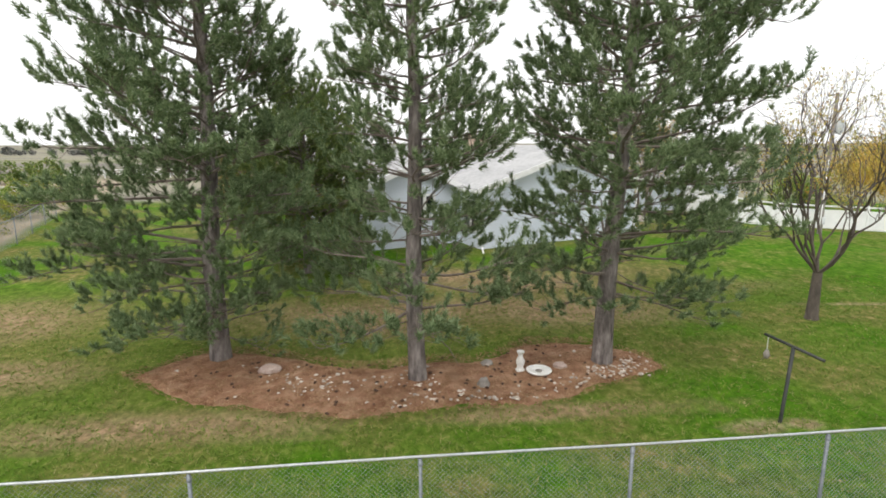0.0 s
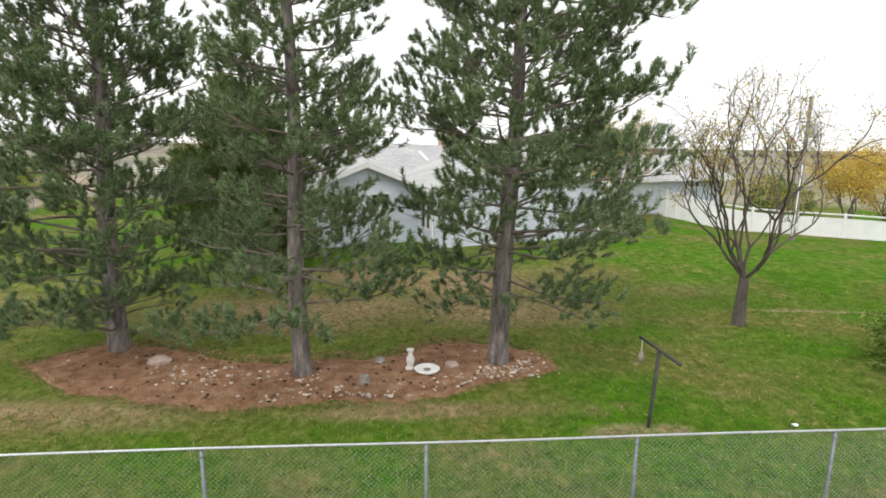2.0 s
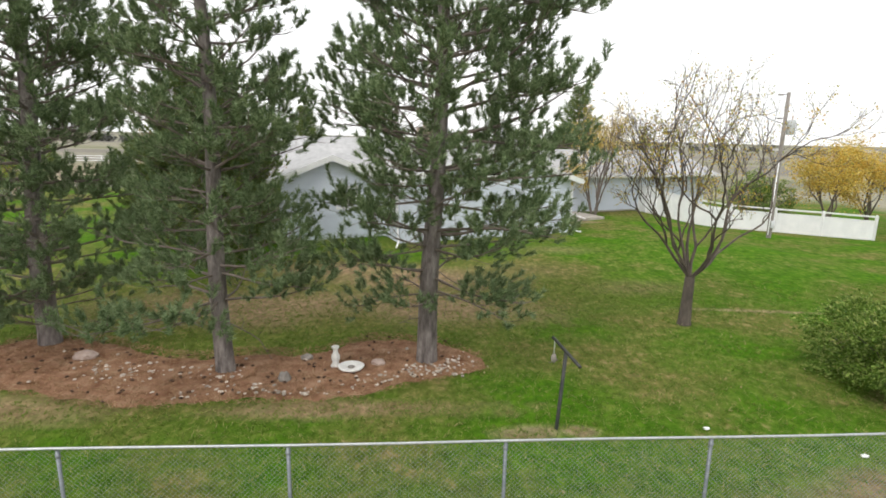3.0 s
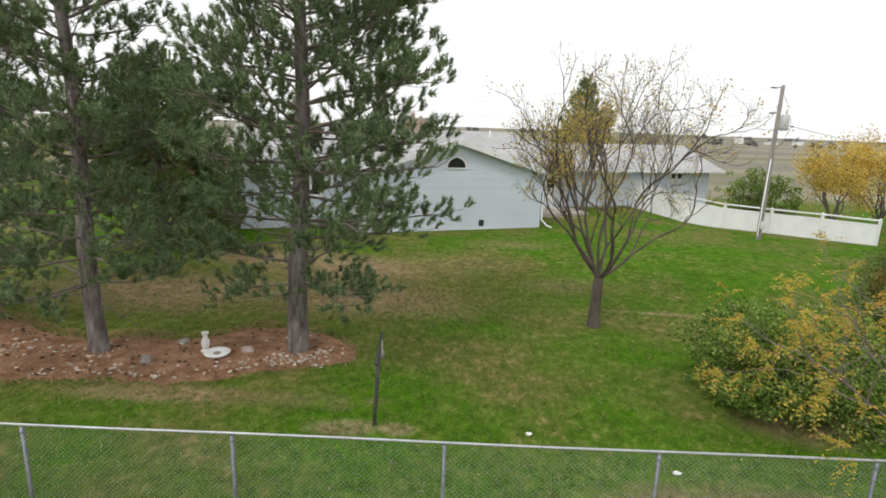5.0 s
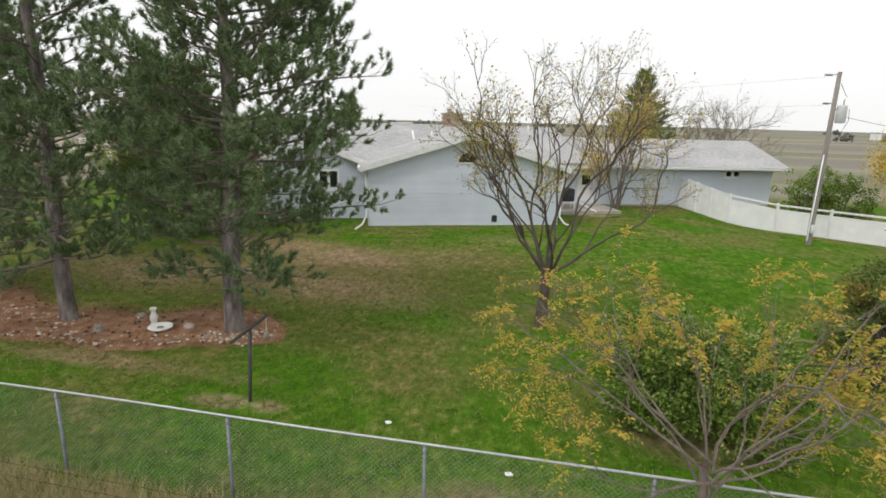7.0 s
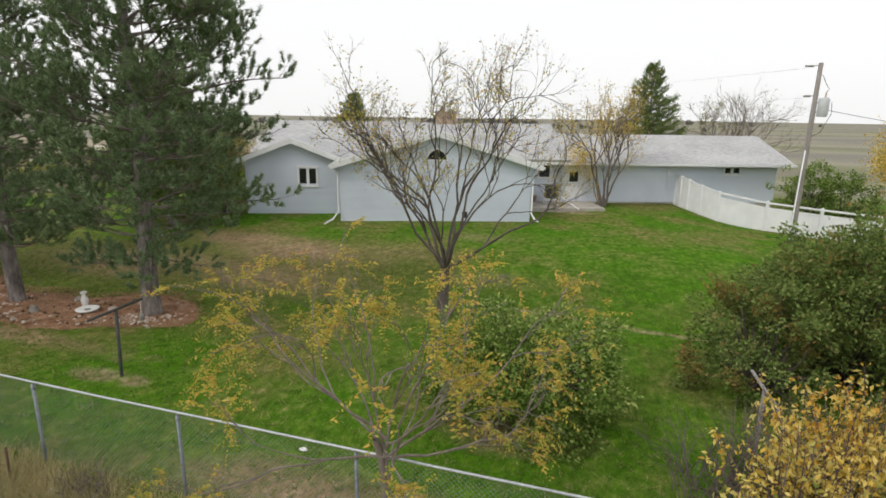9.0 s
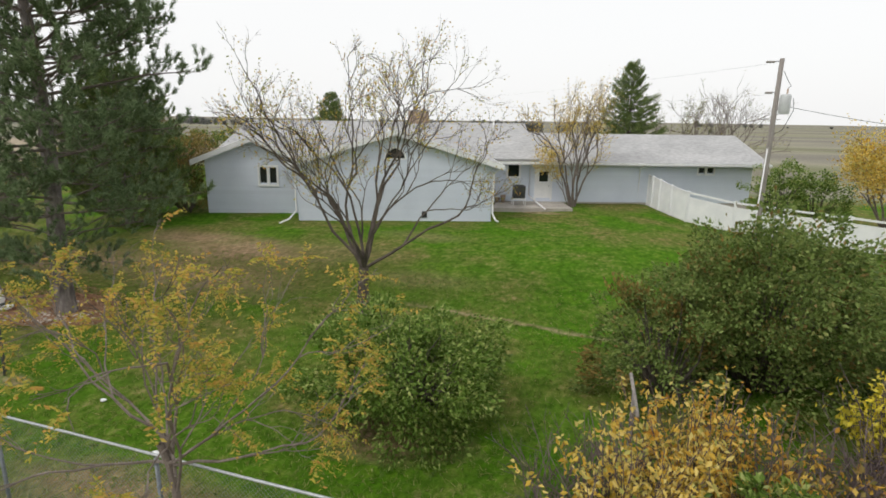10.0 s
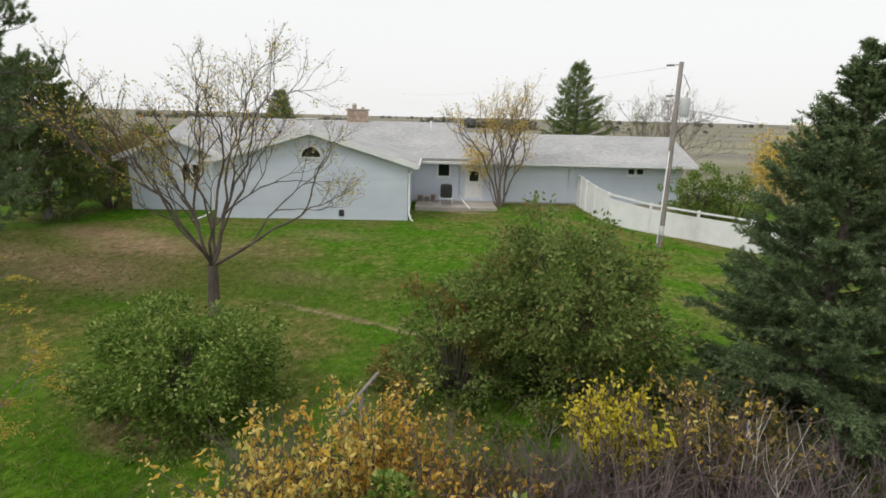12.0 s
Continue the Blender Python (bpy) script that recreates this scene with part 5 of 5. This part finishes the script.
# ---- grass ----
def blades(name, label, region, n, height, width, mat, seed, lean=0.5, ok=None, lift=0.0):
    rng = np.random.default_rng(seed)
    x = rng.uniform(region[0], region[1], n)
    y = rng.uniform(region[2], region[3], n)
    if ok is not None:
        keep = ok(x, y, rng)
        x, y = x[keep], y[keep]
    n = len(x)
    z = np.array([gz(a, b) for a, b in zip(x, y)]) + lift
    k = 4
    bx = np.repeat(np.stack([x, y, z], 1), k, 0) + np.concatenate([rng.normal(0, height * 0.35, (n * k, 2)), np.zeros((n * k, 1))], 1)
    a = rng.uniform(0, 6.283, n * k)
    w = np.stack([np.cos(a), np.sin(a), np.zeros(n * k)], 1) * width / 2
    tip = np.stack([rng.normal(0, lean, n * k), rng.normal(0, lean, n * k), np.ones(n * k)], 1) * height * rng.uniform(0.5, 1.3, (n * k, 1))
    g = Geo(3)
    g.add(np.stack([bx - w, bx + w, bx + tip], 1).reshape(-1, 3), np.arange(n * k * 3).reshape(-1, 3))
    ob = part(name, g, mat)
    tagged(ob, label, "grass", kind="stuff")


blades("lawn_grass", "short green lawn grass blades", (-14, 26, 6.2, 20), 70000, 0.06, 0.014, M_GRASS, 151, 1.1, ok=lambda x, y, r: (r.random(len(x)) < 1.3 - y / 22) & ~((np.abs(x + 0.2) < 5.6) & (y > 11.1) & (y < 13.6)))
blades("dry_grass", "tall straw-coloured dry grass along the wire fence", (-13, 14, 4.6, 6.7), 5200, 0.3, 0.012, M_STRAW, 152, 0.45, ok=lambda x, y, r: r.random(len(x)) < np.clip((6.9 - y) / 1.2, 0.1, 1) * (0.35 + 0.65 * (np.sin(x * 1.3) * np.sin(x * 0.4 + 1) > -0.2)))
blades("fence_weeds", "weeds and long grass along the foot of the chain-link fence", (-13, 20, 6.7, 7.1), 2600, 0.16, 0.012, M_STRAW, 153)

blades("dry_grass", "tall straw-coloured dry grass in the rough strip", (1.5, 10.5, 5.0, 6.75), 5200, 0.34, 0.012, M_STRAW, 154, 0.6)
canes("dead_weeds", "clump of dead brown weeds at the wire fence", 9.8, 6.6, 0.5, 0.25, 120, 0.25, 0.55, M_BRAMBLE, 155, 0.006, 2)

blades("pine_litter", "brown fallen pine needles over the mulch bed", (-6.6, 6.2, 10.6, 14.8), 9000, 0.05, 0.014, M_DEADNEEDLE, 156, 1.6,
       ok=lambda x, y, r: np.array([bed_front(a) - 0.25 < b < bed_back(a) + 0.25 for a, b in zip(x, y)]), lift=0.075)

# fallen leaves on the lawn
rng = np.random.default_rng(9)
g = Geo()
m = 170
px, py = rng.uniform(6, 24, m), rng.uniform(7, 17, m)
leaves(g, np.stack([px, py, [gz(a, b) + 0.05 for a, b in zip(px, py)]], 1), np.zeros((m, 3)) + (0, 0, 0.3), 0.06, rng, 0.7)
tagged(part("fallen_leaves", g, M_STRAW), "pale fallen leaves scattered on the lawn", "fallen leaf", kind="stuff")
for x, y in ((10.0, 9.6), (9.3, 6.5), (10.0, 6.6), (12.3, 8.6)):
    ob = new("litter", rock_mesh("litter", M_VINYL, 0.07, 0.05, 0.03, x, 0.4, 2))
    ob.location = (x, y, gz(x, y) + 0.03)
    tagged(ob, "small crumpled white scrap on the grass", "litter", "scraps on the grass")

# ---- power pole ----
pp = thing("power_pole", "weathered wooden power pole with a grey transformer", "power pole", Matrix.Translation((25.0, 29.7, gz(25.0, 29.7))))
tube_part("pole", [(0, 0, -0.3), (0.0, 0, 4.0), (0.0, 0, 8.0)], [0.13, 0.115, 0.09], M_POLEWOOD, pp, 12)

tr = tube_part("transformer", [(0.33, -0.08, 5.75), (0.33, -0.08, 5.82), (0.33, -0.08, 6.48), (0.33, -0.08, 6.56)], [0.18, 0.21, 0.21, 0.17], M_TRANSF, pp, 16, "pale grey transformer can")
for zz in (5.95, 6.35):
    tube_part("bracket", [(0.1, 0, zz), (0.25, -0.06, zz)], 0.03, M_GALV, pp, 6)
tube_part("bushing", [(0.36, -0.08, 6.55), (0.36, -0.08, 6.78)], 0.035, M_BRICK, tr, 8)
for zz, ln in ((7.9, 0.55), (6.65, 0.42)):
    tube_part("insulator_arm", [(0.1, 0, zz), (-ln, 0.05, zz - 0.03)], 0.02, M_GALV, pp, 6)
    for q in (0.55, 0.75, 0.95):
        ins = lathe("insulator", [(0.0, -0.05), (0.05, -0.04), (0.06, 0.0), (0.05, 0.04), (0.0, 0.05)], M_GREYROCK, pp, seg=8)
        ins.location = (-ln * q, 0.05 * q, zz - 0.03)
tube_part("conduit", [(-0.13, -0.1, 0.2), (-0.07, -0.1, 4.3)], 0.03, M_TRIM, pp, 6)
tube_part("meter_box", [(0.0, -0.2, 0.6), (0.0, -0.2, 1.0)], 0.11, M_TRANSF, pp, 4)
tube_part("jumper_wire", [(0.14, 0, 7.5), (0.3, -0.05, 7.15), (0.45, -0.08, 6.9), (0.36, -0.08, 6.78)], 0.012, M_BLACK, pp, 4)
tube_part("ground_wire", [(0.62, -0.08, 6.4), (0.68, -0.08, 5.9), (0.4, -0.02, 5.1), (0.1, 0, 4.9)], 0.012, M_BLACK, pp, 4)


def cable(a, b, sag, label, r=0.004):
    a, b = np.array(a, float), np.array(b, float)
    s = np.linspace(0, 1, 14)[:, None]
    p = a + (b - a) * s - np.array([0, 0, 1]) * sag * 4 * s * (1 - s)
    ob = tube_part("power_line", p, r, M_WIRE, None, 4)
    tagged(ob, label, "cable")


cable((25.55, 29.7, 6.1), (44.0, 34.0, 4.6), 0.5, "dark service cable running from the power pole", 0.012)
cable((24.45, 29.75, 7.85), (-14.0, 92.0, 9.2), 0.6, "thin overhead power line from the power pole")
cable((24.55, 29.75, 6.6), (-14.0, 92.3, 8.0), 0.6, "thin overhead power line from the power pole")

# ---- shed and yard beyond the white fence ----
shed = thing("shed", "low weathered grey board shed beyond the yellow tree", "shed", Matrix.Translation((34.6, 27.4, gz(34.6, 27.4))) @ Matrix.Rotation(radians(-20), 4, "Z"))
for k in range(22):
    box_part("plank", (-2.2 + 0.2 * k, -1.2, 0), (-2.015 + 0.2 * k, -1.15, 1.7), M_SHEDWOOD, shed)
    if k < 12:
        box_part("plank", (-2.25, -1.15 + 0.2 * k, 0), (-2.2, -0.965 + 0.2 * k, 1.7), M_SHEDWOOD, shed)
box_part("roof", (-2.4, -1.4, 1.7), (2.4, 1.4, 1.82), M_SHINGLE, shed, "", 0.02)

# ---- far fields: board fences, tree belts, low hills, distant buildings ----
def rail_fence(pts, label):
    f = thing("rail_fence", label, "fence")
    for (x, y), (x2, y2) in zip(pts, pts[1:]):
        m = max(1, int(math.hypot(x2 - x, y2 - y) / 2.4))
        for k in range(m):
            px_, py_ = x + (x2 - x) * k / m, y + (y2 - y) * k / m
            box_part("post", (px_ - 0.06, py_ - 0.06, gz(px_, py_) - 0.1), (px_ + 0.06, py_ + 0.06, gz(px_, py_) + 1.35), M_VINYL, f)
        for h in (0.5, 0.9, 1.25):
            strip("rail", (x, y, gz(x, y) + h), (x2, y2, gz(x2, y2) + h), (0, 0, 0.12), (0.03, 0.03, 0), M_VINYL, f)


rail_fence([(-60.0, 74.0), (-49.5, 74.0)], "white board fence at the edge of the far paddock")
rail_fence([(-38.0, 48.0), (-31.0, 50.0)], "white board fence beyond the hedge")
rail_fence([(-49.0, 92.0), (-20.0, 94.0)], "white board fence across the far paddock")


def belt(x0, x1, y0, y1, n, h, seed, label):
    rng = np.random.default_rng(seed)
    g = Geo()
    for _ in range(n):
        s = rng.random()
        x, y = x0 + (x1 - x0) * s + rng.normal(0, 4), y0 + (y1 - y0) * s + rng.normal(0, 5)
        hh = h * rng.uniform(0.5, 1.2)
        m = 60
        p = rng.normal(0, 1, (m, 3))
        p /= np.linalg.norm(p, axis=1, keepdims=True)
        p = np.array([x, y, hh * 0.55]) + p * np.array([hh * 0.6, hh * 0.6, hh * 0.5]) * rng.uniform(0.5, 1, (m, 1))
        leaves(g, p, np.zeros((m, 3)), hh * 0.4, rng, 0.9)
    tagged(part("tree_belt", g, M_HAZYTREE), label, "woods", kind="stuff")


belt(-90, -20, 300, 290, 60, 4, 161, "distant line of dark trees across the fields")
belt(-20, 60, 330, 330, 14, 2.5, 162, "distant line of dark trees across the fields")
belt(160, 420, 330, 260, 60, 3.2, 163, "distant dark tree belt beyond the ploughed field")
belt(-330, -120, 330, 280, 50, 4, 164, "distant line of dark trees across the fields")
for k, (x, y) in enumerate(((-57.0, 79.0), (-51.5, 80.0), (-47.0, 82.0))):
    bush("paddock_bush", x, y, 2.8, 2.4, 3.0, 200 + k, "dark green bush by the far paddock fence", M_LILAC, 1500, 0.4, 60, 10)
belt(-400, 700, 900, 800, 70, 5, 166, "faint woods on the skyline")
for k, (x, y, w, h) in enumerate(((245, 420, 6, 2), (268, 425, 4, 3), (290, 415, 9, 1.8), (330, 405, 7, 2), (226, 430, 3, 4.5), (360, 400, 9, 1.8))):
    b = thing("farm_building", "distant pale farm building on the horizon", "building", Matrix.Translation((x, y, 0)), "distant buildings")
    box_part("wall", (-w / 2, -4, 0), (w / 2, 4, h), M_TRIM, b)
    box_part("roof", (-w / 2 - 0.5, -4.5, h), (w / 2 + 0.5, 4.5, h + 0.6), M_SHINGLE, b, "", 0.1)
